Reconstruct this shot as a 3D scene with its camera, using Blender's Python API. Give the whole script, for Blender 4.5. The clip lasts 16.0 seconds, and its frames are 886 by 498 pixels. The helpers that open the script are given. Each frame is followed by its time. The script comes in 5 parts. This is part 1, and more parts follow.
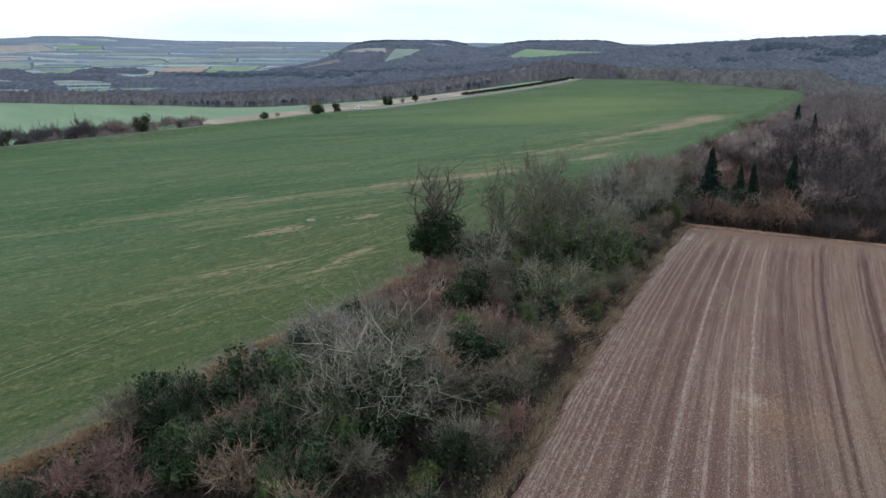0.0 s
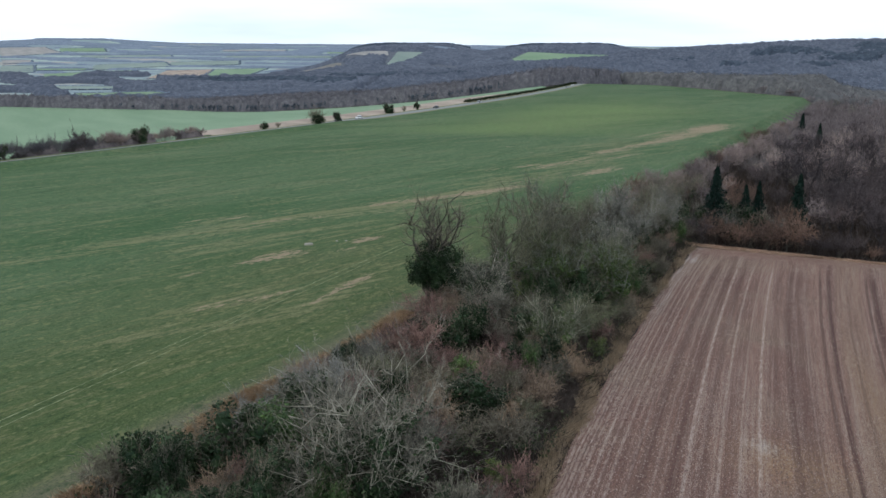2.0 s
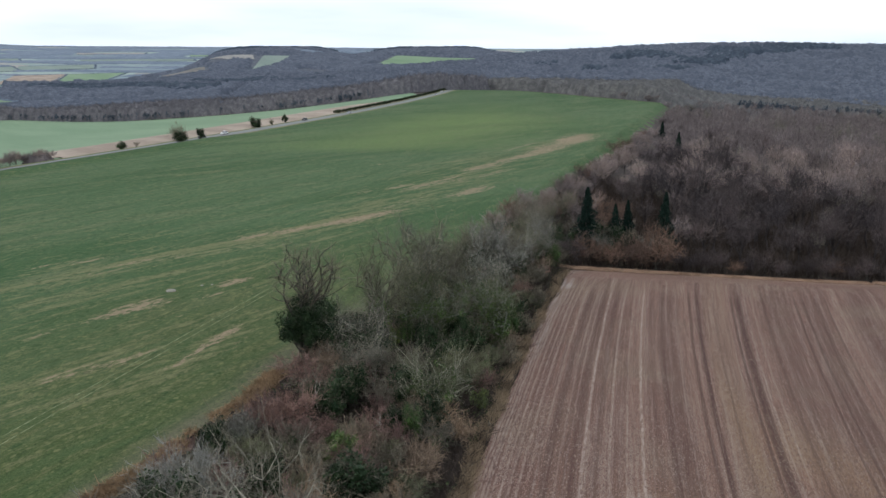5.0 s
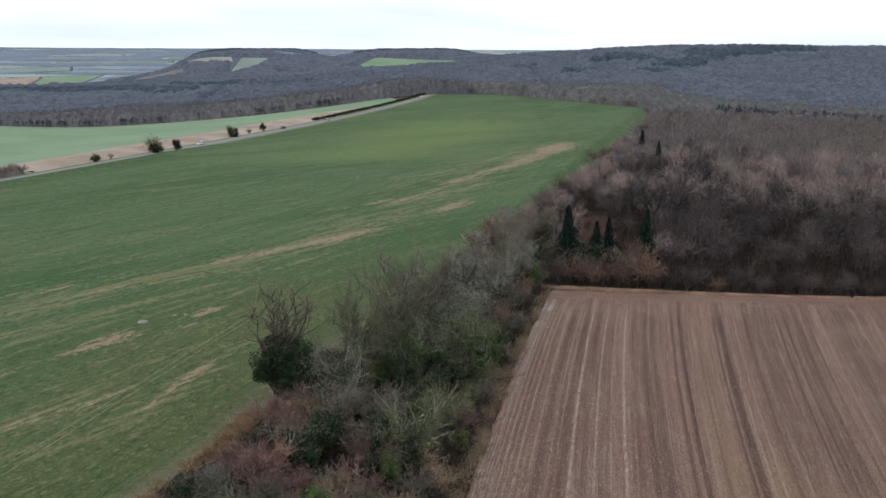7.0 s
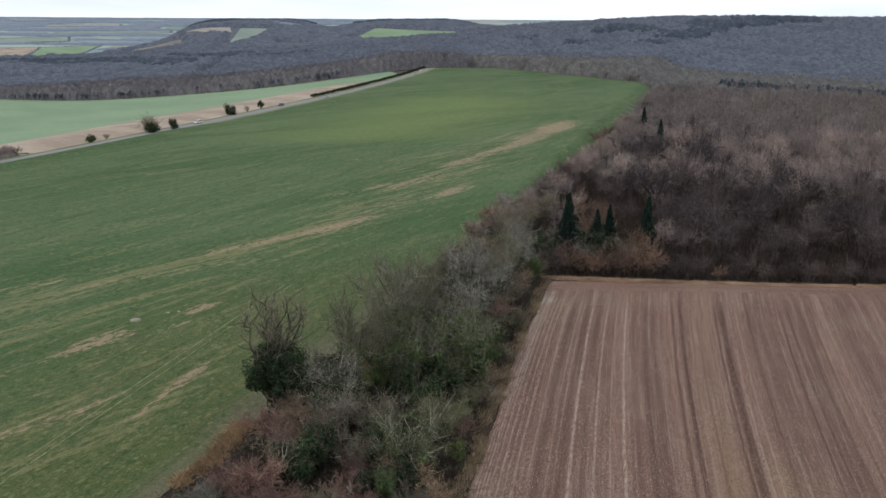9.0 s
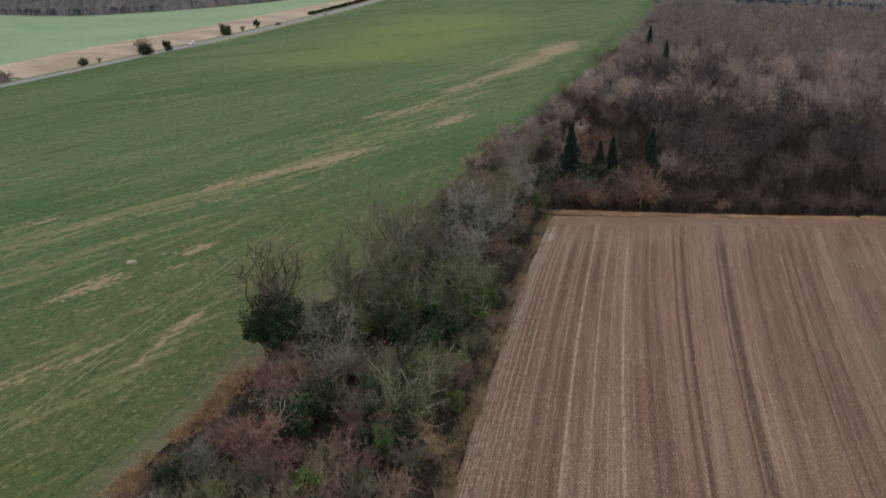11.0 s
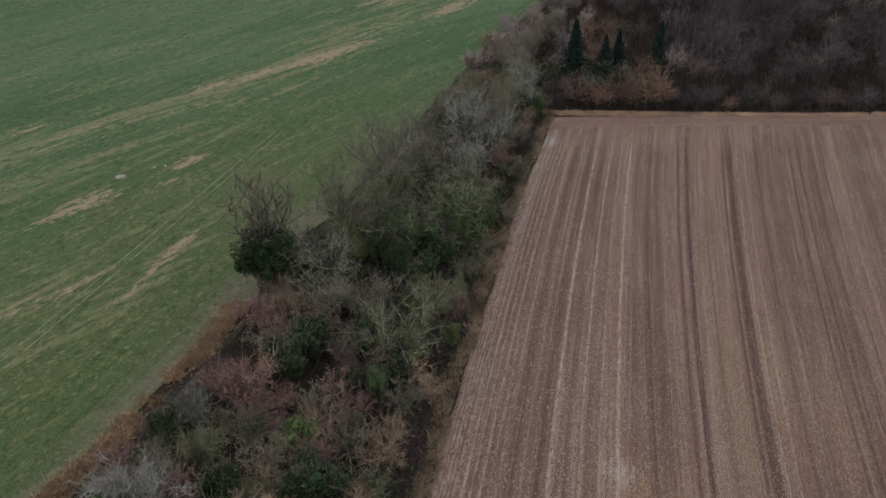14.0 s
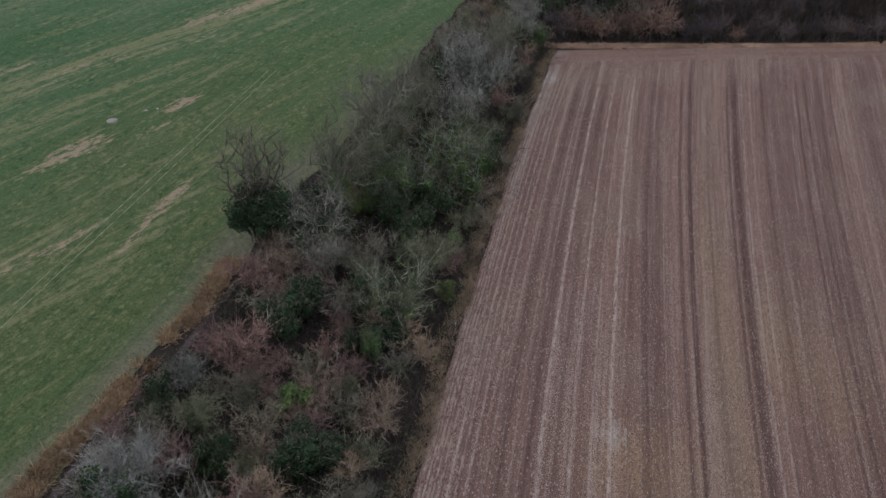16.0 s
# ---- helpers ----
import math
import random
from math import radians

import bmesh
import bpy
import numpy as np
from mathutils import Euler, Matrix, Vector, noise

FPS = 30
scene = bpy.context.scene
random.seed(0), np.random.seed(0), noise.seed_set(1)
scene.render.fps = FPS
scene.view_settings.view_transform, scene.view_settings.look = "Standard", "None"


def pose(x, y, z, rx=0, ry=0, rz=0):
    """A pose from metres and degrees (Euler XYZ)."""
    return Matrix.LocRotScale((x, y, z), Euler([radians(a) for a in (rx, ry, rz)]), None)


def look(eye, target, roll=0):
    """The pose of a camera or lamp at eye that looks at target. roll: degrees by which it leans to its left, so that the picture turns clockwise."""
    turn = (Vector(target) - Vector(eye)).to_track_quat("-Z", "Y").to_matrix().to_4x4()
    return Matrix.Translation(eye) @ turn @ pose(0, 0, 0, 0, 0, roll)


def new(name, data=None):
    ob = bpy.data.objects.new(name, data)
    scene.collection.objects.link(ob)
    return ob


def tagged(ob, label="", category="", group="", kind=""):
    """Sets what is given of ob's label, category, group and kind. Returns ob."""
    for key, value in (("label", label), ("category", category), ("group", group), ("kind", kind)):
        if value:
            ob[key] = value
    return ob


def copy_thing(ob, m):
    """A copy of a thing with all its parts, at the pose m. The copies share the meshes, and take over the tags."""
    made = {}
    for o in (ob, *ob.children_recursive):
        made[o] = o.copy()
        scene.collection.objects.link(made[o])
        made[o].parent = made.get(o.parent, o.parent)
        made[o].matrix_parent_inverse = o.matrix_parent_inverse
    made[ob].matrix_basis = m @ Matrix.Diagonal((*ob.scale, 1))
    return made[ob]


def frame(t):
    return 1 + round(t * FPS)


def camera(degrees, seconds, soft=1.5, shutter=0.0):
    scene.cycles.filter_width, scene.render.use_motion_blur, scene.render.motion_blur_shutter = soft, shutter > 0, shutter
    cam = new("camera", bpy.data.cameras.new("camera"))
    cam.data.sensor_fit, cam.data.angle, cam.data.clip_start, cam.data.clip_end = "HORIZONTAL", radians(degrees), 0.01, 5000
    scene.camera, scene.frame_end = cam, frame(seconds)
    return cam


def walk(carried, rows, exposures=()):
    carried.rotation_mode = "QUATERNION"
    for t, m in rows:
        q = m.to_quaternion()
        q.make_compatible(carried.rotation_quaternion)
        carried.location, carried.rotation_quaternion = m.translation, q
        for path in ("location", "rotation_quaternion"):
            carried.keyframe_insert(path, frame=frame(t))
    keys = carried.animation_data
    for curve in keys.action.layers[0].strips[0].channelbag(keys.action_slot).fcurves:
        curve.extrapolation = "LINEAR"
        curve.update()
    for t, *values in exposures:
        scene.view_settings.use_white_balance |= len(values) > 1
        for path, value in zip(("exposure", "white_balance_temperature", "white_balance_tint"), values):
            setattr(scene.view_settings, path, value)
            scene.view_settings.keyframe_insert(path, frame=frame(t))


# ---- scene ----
cam = camera(54.7, 16.0, soft=1.5)
METRES, EYE, TILT, LEAN, TURN = 42.0, 30.8, -13.8, -0.4, 0.0
ROWS = [
    (0.0, 0.0, 0.0, 0.0, 0.0, 0.0, -0.0),
    (0.5, 0.0026, 0.018, 0.0244, 0.04, 0.03, -0.01),
    (1.0, 0.0053, 0.0344, 0.0501, 0.07, 0.04, -0.03),
    (1.5, 0.0082, 0.0533, 0.0753, 0.1, 0.06, -0.05),
    (2.0, 0.0101, 0.0724, 0.1002, 0.16, 0.1, -0.05),
    (2.5, 0.0114, 0.0921, 0.125, 0.2, 0.11, -0.07),
    (3.0, 0.0125, 0.1128, 0.151, 0.23, 0.12, -0.07),
    (3.1, 0.0128, 0.1168, 0.1563, -0.08, 0.13, -0.01),
    (3.5, 0.0139, 0.1326, 0.1773, -1.74, 0.15, 0.4),
    (4.0, 0.0157, 0.152, 0.2037, -3.91, 0.14, 0.95),
    (4.5, 0.0177, 0.1713, 0.2289, -6.11, 0.11, 1.49),
    (5.0, 0.0205, 0.1881, 0.2544, -8.17, 0.05, 2.0),
    (5.2, 0.0223, 0.1948, 0.2648, -9.0, 0.04, 2.22),
    (5.4, 0.0242, 0.2015, 0.2754, -9.44, 0.04, 2.35),
    (6.4, 0.0351, 0.2352, 0.3299, -9.44, 0.04, 2.36),
    (7.5, 0.0488, 0.2719, 0.3893, -9.44, 0.04, 2.36),
    (8.0, 0.0557, 0.2876, 0.4149, -9.42, 0.0, 2.36),
    (8.3, 0.06, 0.2966, 0.4297, -9.41, -0.02, 2.34),
    (8.5, 0.0628, 0.3025, 0.4394, -9.41, -0.47, 2.32),
    (9.0, 0.0684, 0.3157, 0.4637, -9.4, -1.9, 2.3),
    (10.2, 0.0807, 0.3495, 0.5208, -9.35, -5.29, 2.28),
    (11.5, 0.0941, 0.3862, 0.5825, -9.3, -8.97, 2.27),
    (12.0, 0.1006, 0.403, 0.6104, -9.27, -10.5, 2.26),
    (12.5, 0.107, 0.4183, 0.6348, -9.25, -11.84, 2.24),
    (13.0, 0.1149, 0.4364, 0.6636, -9.21, -13.36, 2.22),
    (13.5, 0.1226, 0.4506, 0.6889, -9.18, -14.72, 2.2),
    (14.0, 0.131, 0.4679, 0.7181, -9.14, -16.25, 2.19),
    (14.5, 0.1385, 0.484, 0.7432, -9.1, -17.59, 2.17),
    (15.0, 0.1477, 0.5009, 0.7728, -9.06, -19.15, 2.16),
    (15.5, 0.1562, 0.5133, 0.7981, -9.0, -20.53, 2.15),
    (16.0, 0.1648, 0.5284, 0.8274, -8.95, -22.08, 2.14),
]
walk(cam, [(t, pose(0, 0, EYE, TILT, LEAN, TURN) @ pose(METRES * x, METRES * y, METRES * z, 90 + pitch, roll, yaw)) for t, x, y, z, yaw, pitch, roll in ROWS],
     exposures=[(0.0, -0.10, 6000, 8), (3.0, -0.10, 6000, 8), (5.0, -0.12, 6250, 9), (8.0, -0.12, 6500, 10), (9.0, -0.12, 6600, 10),
                (11.5, -0.20, 7000, 12), (13.0, -0.26, 6750, 13), (14.5, -0.30, 6300, 13), (16.0, -0.34, 5950, 14)])

# ---------------------------------------------------------------- world and light
world = bpy.data.worlds.new("overcast_sky")
scene.world = world
world.use_nodes = True
wn, wl = world.node_tree.nodes, world.node_tree.links
sky = wn.new("ShaderNodeTexSky")
sky.sky_type, sky.sun_disc = "NISHITA", False
sky.sun_elevation, sky.sun_rotation = radians(38), radians(-60)
sky.air_density, sky.dust_density = 1.0, 2.0
coord = wn.new("ShaderNodeTexCoord")
stretch = wn.new("ShaderNodeMapping")
stretch.inputs["Scale"].default_value = (1.0, 1.0, 7.0)
clouds = wn.new("ShaderNodeTexNoise")
clouds.inputs["Scale"].default_value, clouds.inputs["Detail"].default_value = 2.2, 7.0
ramp = wn.new("ShaderNodeValToRGB")
ramp.color_ramp.elements[0].position, ramp.color_ramp.elements[1].position = 0.34, 0.62
ramp.color_ramp.elements[0].color = (9.6, 10.8, 12.0, 1)
ramp.color_ramp.elements[1].color = (13.6, 14.0, 14.8, 1)
veil = wn.new("ShaderNodeMix")
veil.data_type = "RGBA"
veil.inputs["Factor"].default_value = 0.93
wl.new(coord.outputs["Generated"], stretch.inputs["Vector"])
wl.new(stretch.outputs["Vector"], clouds.inputs["Vector"])
wl.new(clouds.outputs["Fac"], ramp.inputs["Fac"])
wl.new(sky.outputs["Color"], veil.inputs["A"])
wl.new(ramp.outputs["Color"], veil.inputs["B"])
wl.new(veil.outputs["Result"], wn["Background"].inputs["Color"])
wn["Background"].inputs["Strength"].default_value = 0.1

sun = new("sun", bpy.data.lights.new("sun", "SUN"))
sun.data.energy, sun.data.angle, sun.data.color = 0.7, radians(14), (1.0, 0.96, 0.9)
sun.matrix_basis = look((-60, -10, 60), (0, 25, 0))


# ---------------------------------------------------------------- materials
def shader(name, rough=0.9, spec=0.2):
    m = bpy.data.materials.new(name)
    m.use_nodes = True
    n = m.node_tree.nodes
    n["Principled BSDF"].inputs["Roughness"].default_value = rough
    n["Principled BSDF"].inputs["Specular IOR Level"].default_value = spec
    return m, n, m.node_tree.links


def rgb(c):
    return (c[0], c[1], c[2], 1)


def mix(n, l, fac, a, b, blend="MIX"):
    """A colour mix; each of fac, a and b is a socket or a plain value."""
    k = n.new("ShaderNodeMix")
    k.data_type, k.blend_type = "RGBA", blend
    for socket, v in (("Factor", fac), ("A", a), ("B", b)):
        if isinstance(v, bpy.types.NodeSocket):
            l.new(v, k.inputs[socket])
        else:
            k.inputs[socket].default_value = v if socket == "Factor" else rgb(v)
    return k.outputs["Result"]


def calc(n, l, op, a, b=0.0, c=0.0):
    k = n.new("ShaderNodeMath")
    k.operation = op
    for i, v in enumerate((a, b, c)):
        if isinstance(v, bpy.types.NodeSocket):
            l.new(v, k.inputs[i])
        else:
            k.inputs[i].default_value = v
    return k.outputs[0]


def grade(n, l, v, lo, hi, a=0.0, b=1.0):
    k = n.new("ShaderNodeMapRange")
    k.interpolation_type = "SMOOTHSTEP"
    l.new(v, k.inputs["Value"])
    for s, x in (("From Min", lo), ("From Max", hi), ("To Min", a), ("To Max", b)):
        k.inputs[s].default_value = x
    return k.outputs["Result"]


def grain(n, l, vec, scale, detail=5.0, size=(1, 1, 1), turn=0.0, rough=0.6, distort=0.0):
    """Noise over a position, stretched by size, turned round z."""
    m = n.new("ShaderNodeMapping")
    m.vector_type = "TEXTURE"
    m.inputs["Rotation"].default_value = (0, 0, radians(turn))
    m.inputs["Scale"].default_value = size
    t = n.new("ShaderNodeTexNoise")
    t.inputs["Scale"].default_value, t.inputs["Detail"].default_value = scale, detail
    t.inputs["Roughness"].default_value, t.inputs["Distortion"].default_value = rough, distort
    l.new(vec, m.inputs["Vector"])
    l.new(m.outputs["Vector"], t.inputs["Vector"])
    return t.outputs["Fac"]


def bumpy(n, l, height, strength, distance):
    b = n.new("ShaderNodeBump")
    b.inputs["Strength"].default_value, b.inputs["Distance"].default_value = strength, distance
    l.new(height, b.inputs["Height"])
    l.new(b.outputs["Normal"], n["Principled BSDF"].inputs["Normal"])


def paint(n, l, colour):
    l.new(colour, n["Principled BSDF"].inputs["Base Color"])


def attribute(n, name):
    k = n.new("ShaderNodeAttribute")
    k.attribute_name = name
    return k.outputs["Fac"]


def plant(name, dark, light, rough=0.85, spec=0.15, patch=0.35, differ=0.25):
    """Twigs, bark or leaves: every blade its own tint, every plant a shift of its own, mottled over its height."""
    m, n, l = shader(name, rough, spec)
    geo, obj = n.new("ShaderNodeNewGeometry"), n.new("ShaderNodeObjectInfo")
    c = mix(n, l, geo.outputs["Random Per Island"], dark, light)
    mott = grain(n, l, geo.outputs["Position"], patch, 4.0)
    c = mix(n, l, grade(n, l, mott, 0.35, 0.68, 0.0, 0.6), c, [0.55 * v for v in dark])
    tint = mix(n, l, obj.outputs["Random"], [1 - differ, 1 - differ, 1.03 - differ], [1 + differ, 1 + differ * 0.75, 1 + differ * 0.5])
    paint(n, l, mix(n, l, 1.0, c, tint, "MULTIPLY"))
    return m


BARK = plant("bark", (0.06, 0.055, 0.045), (0.15, 0.14, 0.115))
LICHEN = plant("lichen_bark", (0.19, 0.188, 0.15), (0.44, 0.43, 0.355))
TWIG = plant("twig_brown", (0.096, 0.086, 0.065), (0.28, 0.252, 0.19))
MOSS_BARK = plant("mossy_bark", (0.09, 0.09, 0.066), (0.23, 0.228, 0.17))
TWIG_GREY = plant("twig_grey", (0.11, 0.105, 0.086), (0.29, 0.275, 0.222))
TWIG_RED = plant("twig_red", (0.13, 0.083, 0.072), (0.35, 0.228, 0.193))
TWIG_TAN = plant("twig_tan", (0.16, 0.115, 0.08), (0.42, 0.32, 0.23))
TWIG_OLIVE = plant("twig_olive", (0.08, 0.086, 0.052), (0.25, 0.255, 0.16))
TWIG_RUST = plant("twig_rust", (0.10, 0.068, 0.052), (0.235, 0.16, 0.125), patch=0.12)
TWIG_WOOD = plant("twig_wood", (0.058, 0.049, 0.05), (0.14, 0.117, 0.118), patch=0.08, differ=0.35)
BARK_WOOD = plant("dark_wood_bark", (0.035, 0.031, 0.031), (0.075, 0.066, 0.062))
TWIG_PINK = plant("twig_pink_brown", (0.19, 0.158, 0.15), (0.40, 0.335, 0.315), patch=0.06, differ=0.38)
TWIG_BELT = plant("twig_belt", (0.12, 0.113, 0.12), (0.175, 0.165, 0.172), patch=0.03)
SILVER = plant("twig_silver", (0.15, 0.15, 0.13), (0.47, 0.46, 0.405))
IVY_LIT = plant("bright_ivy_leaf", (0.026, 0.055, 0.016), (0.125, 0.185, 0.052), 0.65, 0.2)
IVY = plant("ivy_leaf", (0.011, 0.026, 0.011), (0.055, 0.088, 0.038), 0.7, 0.12)
LEAF_GREEN = plant("evergreen_leaf", (0.022, 0.053, 0.016), (0.10, 0.165, 0.047), 0.65, 0.2)
LEAF_LIME = plant("yellow_green_leaf", (0.05, 0.085, 0.018), (0.20, 0.25, 0.05), 0.6, 0.3)
NEEDLE = plant("conifer_needle", (0.011, 0.026, 0.02), (0.03, 0.052, 0.04), 0.8, 0.05)
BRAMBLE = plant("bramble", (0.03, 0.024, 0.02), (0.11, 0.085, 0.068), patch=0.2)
BRAMBLE_LEAF = plant("bramble_leaf", (0.018, 0.032, 0.015), (0.085, 0.1, 0.045), patch=0.25)
DRY = plant("dry_grass", (0.25, 0.185, 0.12), (0.5, 0.39, 0.26), patch=0.25)
STRAW = plant("bleached_straw", (0.34, 0.225, 0.15), (0.64, 0.45, 0.32), patch=0.2)
BRACKEN = plant("dead_bracken", (0.24, 0.155, 0.085), (0.52, 0.355, 0.20), patch=0.35)


def wooded(name, dark, light, crown=0.11):
    """Bare woodland seen from afar: crowns lighter and darker, paler stands among duller ones."""
    m, n, l = shader(name, 0.9, 0.1)
    pos = n.new("ShaderNodeNewGeometry").outputs["Position"]
    c = mix(n, l, grade(n, l, grain(n, l, pos, crown, 4, rough=0.6), 0.36, 0.64), dark, light)
    c = mix(n, l, grade(n, l, grain(n, l, pos, crown * 3, 5, rough=0.75), 0.42, 0.62, 0, 0.6), c, [0.6 * v for v in dark])
    c = mix(n, l, grade(n, l, grain(n, l, pos, crown * 0.13, 5), 0.45, 0.66, 0, 0.6), c, [0.8 * v for v in dark])
    paint(n, l, c)
    return m


# Blue-grey haze of distance is put into these two canopy colours.
WOOD_FAR_HAZED = wooded("hazed_wood_canopy", (0.08, 0.092, 0.12), (0.13, 0.143, 0.175))
WOOD_DARK_HAZED = wooded("hazed_evergreen_canopy", (0.045, 0.06, 0.082), (0.075, 0.092, 0.115))
WOOD_HILL = wooded("hill_foot_canopy", (0.088, 0.086, 0.086), (0.145, 0.14, 0.132), 0.16)
WOOD_BELT = wooded("tree_belt_canopy", (0.10, 0.096, 0.105), (0.165, 0.155, 0.16), 0.2)
WOOD_SCRUB = wooded("roadside_scrub_twigs", (0.10, 0.087, 0.085), (0.19, 0.158, 0.15), 0.25)
# Farthest woods: haze painted in, paler and bluer still.
WOOD_DISTANT_HAZED = wooded("hazed_distant_canopy", (0.155, 0.19, 0.24), (0.195, 0.232, 0.28), 0.03)


def litter_material():
    """Dark litter near by; far down the valley a quilt of small fields, with haze painted in."""
    m, n, l = shader("litter_hazed_far", 0.95, 0.1)
    pos = n.new("ShaderNodeNewGeometry").outputs["Position"]
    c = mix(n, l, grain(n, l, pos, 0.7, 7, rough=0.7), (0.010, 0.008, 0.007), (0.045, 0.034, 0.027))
    axes = n.new("ShaderNodeSeparateXYZ")
    l.new(pos, axes.inputs[0])
    squash = n.new("ShaderNodeMapping")
    squash.inputs["Scale"].default_value = (0.0042, 0.0075, 0.0)
    squash.inputs["Rotation"].default_value = (0, 0, radians(14))
    l.new(pos, squash.inputs["Vector"])
    cell = n.new("ShaderNodeTexVoronoi")
    cell.inputs["Scale"].default_value = 1.0
    l.new(squash.outputs["Vector"], cell.inputs["Vector"])
    shade = n.new("ShaderNodeSeparateColor")
    l.new(cell.outputs["Color"], shade.inputs[0])
    # Quilt colours are paler and bluer: haze is painted into them.
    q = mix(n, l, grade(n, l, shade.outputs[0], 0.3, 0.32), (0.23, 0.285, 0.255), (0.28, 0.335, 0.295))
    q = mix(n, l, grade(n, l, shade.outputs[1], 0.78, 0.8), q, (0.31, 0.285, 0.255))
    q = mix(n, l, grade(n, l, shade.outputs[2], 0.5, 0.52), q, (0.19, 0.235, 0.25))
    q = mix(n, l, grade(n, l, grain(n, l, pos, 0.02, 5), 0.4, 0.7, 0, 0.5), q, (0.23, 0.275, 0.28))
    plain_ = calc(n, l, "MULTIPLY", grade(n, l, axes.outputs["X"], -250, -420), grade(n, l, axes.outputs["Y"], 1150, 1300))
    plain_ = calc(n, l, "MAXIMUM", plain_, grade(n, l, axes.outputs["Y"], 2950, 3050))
    crown = n.new("ShaderNodeTexVoronoi")
    crown.inputs["Scale"].default_value = 0.11
    l.new(pos, crown.inputs["Vector"])
    # Far slopes: painted crowns with shaded gaps, blue-grey with haze in the colour.
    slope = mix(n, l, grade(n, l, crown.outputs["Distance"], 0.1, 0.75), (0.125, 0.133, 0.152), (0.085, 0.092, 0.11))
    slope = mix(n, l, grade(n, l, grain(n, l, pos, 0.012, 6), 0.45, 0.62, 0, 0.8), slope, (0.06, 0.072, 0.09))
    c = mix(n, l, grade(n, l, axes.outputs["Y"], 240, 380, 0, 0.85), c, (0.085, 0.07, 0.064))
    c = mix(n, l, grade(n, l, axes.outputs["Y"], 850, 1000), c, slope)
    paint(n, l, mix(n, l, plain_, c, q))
    bumpy(n, l, grain(n, l, pos, 1.5, 5), 0.6, 0.2)
    return m


def green_material():
    """Thin winter grass in streaks, with worn and bare places kept in the mesh's own layers."""
    m, n, l = shader("winter_grass", 0.95, 0.1)
    pos = n.new("ShaderNodeNewGeometry").outputs["Position"]
    broad = grain(n, l, pos, 0.022, 6, (1, 4, 1), -48, 0.6, 0.8)
    streak = grain(n, l, pos, 0.14, 8, (1, 8, 1), -44, 0.7, 0.5)
    rows = grain(n, l, pos, 0.5, 6, (1, 16, 1), -27.5, 0.65)
    blade = grain(n, l, pos, 0.9, 10, (1, 1.8, 1), -30, 0.8)
    c = mix(n, l, grade(n, l, broad, 0.36, 0.64), (0.036, 0.085, 0.031), (0.074, 0.12, 0.056))
    c = mix(n, l, grade(n, l, streak, 0.5, 0.66, 0, 0.75), c, (0.115, 0.135, 0.072))
    c = mix(n, l, grade(n, l, rows, 0.52, 0.66, 0, 0.5), c, (0.03, 0.068, 0.023))
    c = mix(n, l, grade(n, l, rows, 0.42, 0.30, 0, 0.5), c, (0.12, 0.135, 0.065))
    c = mix(n, l, calc(n, l, "MULTIPLY", attribute(n, "pale"), grade(n, l, broad, 0.3, 0.6, 0.6, 1.0)), c, (0.122, 0.175, 0.058))
    tram = grain(n, l, pos, 0.09, 5, (1, 26, 1), -58, 0.6, 0.6)
    c = mix(n, l, grade(n, l, tram, 0.55, 0.7, 0, 0.6), c, (0.032, 0.076, 0.028))
    c = mix(n, l, grade(n, l, tram, 0.42, 0.3, 0, 0.45), c, (0.085, 0.125, 0.052))
    hair = grain(n, l, pos, 0.55, 7, (1, 11, 1), -40, 0.75, 0.4)
    loose = calc(n, l, "MULTIPLY_ADD", hair, 4.5, calc(n, l, "MULTIPLY_ADD", blade, 2.4, -3.5))
    # Thin crop, more olive near by: the contrast to distant haze is painted here too.
    sparse = attribute(n, "sparse")
    c = mix(n, l, calc(n, l, "MULTIPLY", sparse, grade(n, l, hair, 0.36, 0.6, 0.5, 0.8)), c, (0.068, 0.078, 0.025))
    drill = grain(n, l, pos, 1.05, 5, (1, 22, 1), -26.6, 0.6)
    c = mix(n, l, calc(n, l, "MULTIPLY", sparse, grade(n, l, drill, 0.48, 0.34, 0, 0.5)), c, (0.024, 0.046, 0.014))
    c = mix(n, l, calc(n, l, "MULTIPLY", sparse, grade(n, l, drill, 0.58, 0.72, 0, 0.5)), c, (0.125, 0.125, 0.055))
    thread = grain(n, l, pos, 0.55, 6, (1, 18, 1), -52, 0.7, 0.3)
    worn = calc(n, l, "MULTIPLY_ADD", attribute(n, "worn"), grade(n, l, thread, 0.4, 0.62, 0.25, 1.35), loose)
    c = mix(n, l, grade(n, l, worn, 0.15, 1.05, 0, 0.85), c, (0.172, 0.162, 0.083))
    strip = calc(n, l, "MULTIPLY", attribute(n, "margin"), grade(n, l, hair, 0.3, 0.55, 0.55, 1.0))
    c = mix(n, l, strip, c, (0.128, 0.113, 0.078))
    grit = grain(n, l, pos, 1.5, 6, (1, 2.6, 1), -42, 0.75)
    bare = calc(n, l, "MULTIPLY_ADD", loose, 0.55, calc(n, l, "MULTIPLY_ADD", calc(n, l, "SUBTRACT", grit, 0.5), 2.6, attribute(n, "bare")))
    bare = calc(n, l, "MULTIPLY", grade(n, l, bare, 0.42, 0.8, 0, 0.92), grade(n, l, attribute(n, "bare"), 0.1, 0.35))
    c = mix(n, l, bare, c, (0.29, 0.21, 0.142))
    leafage = grain(n, l, pos, 6.5, 4, (1, 1.4, 1), -30, 0.75)
    c = mix(n, l, grade(n, l, leafage, 0.525, 0.64, 0, 0.55), c, (0.13, 0.15, 0.062))
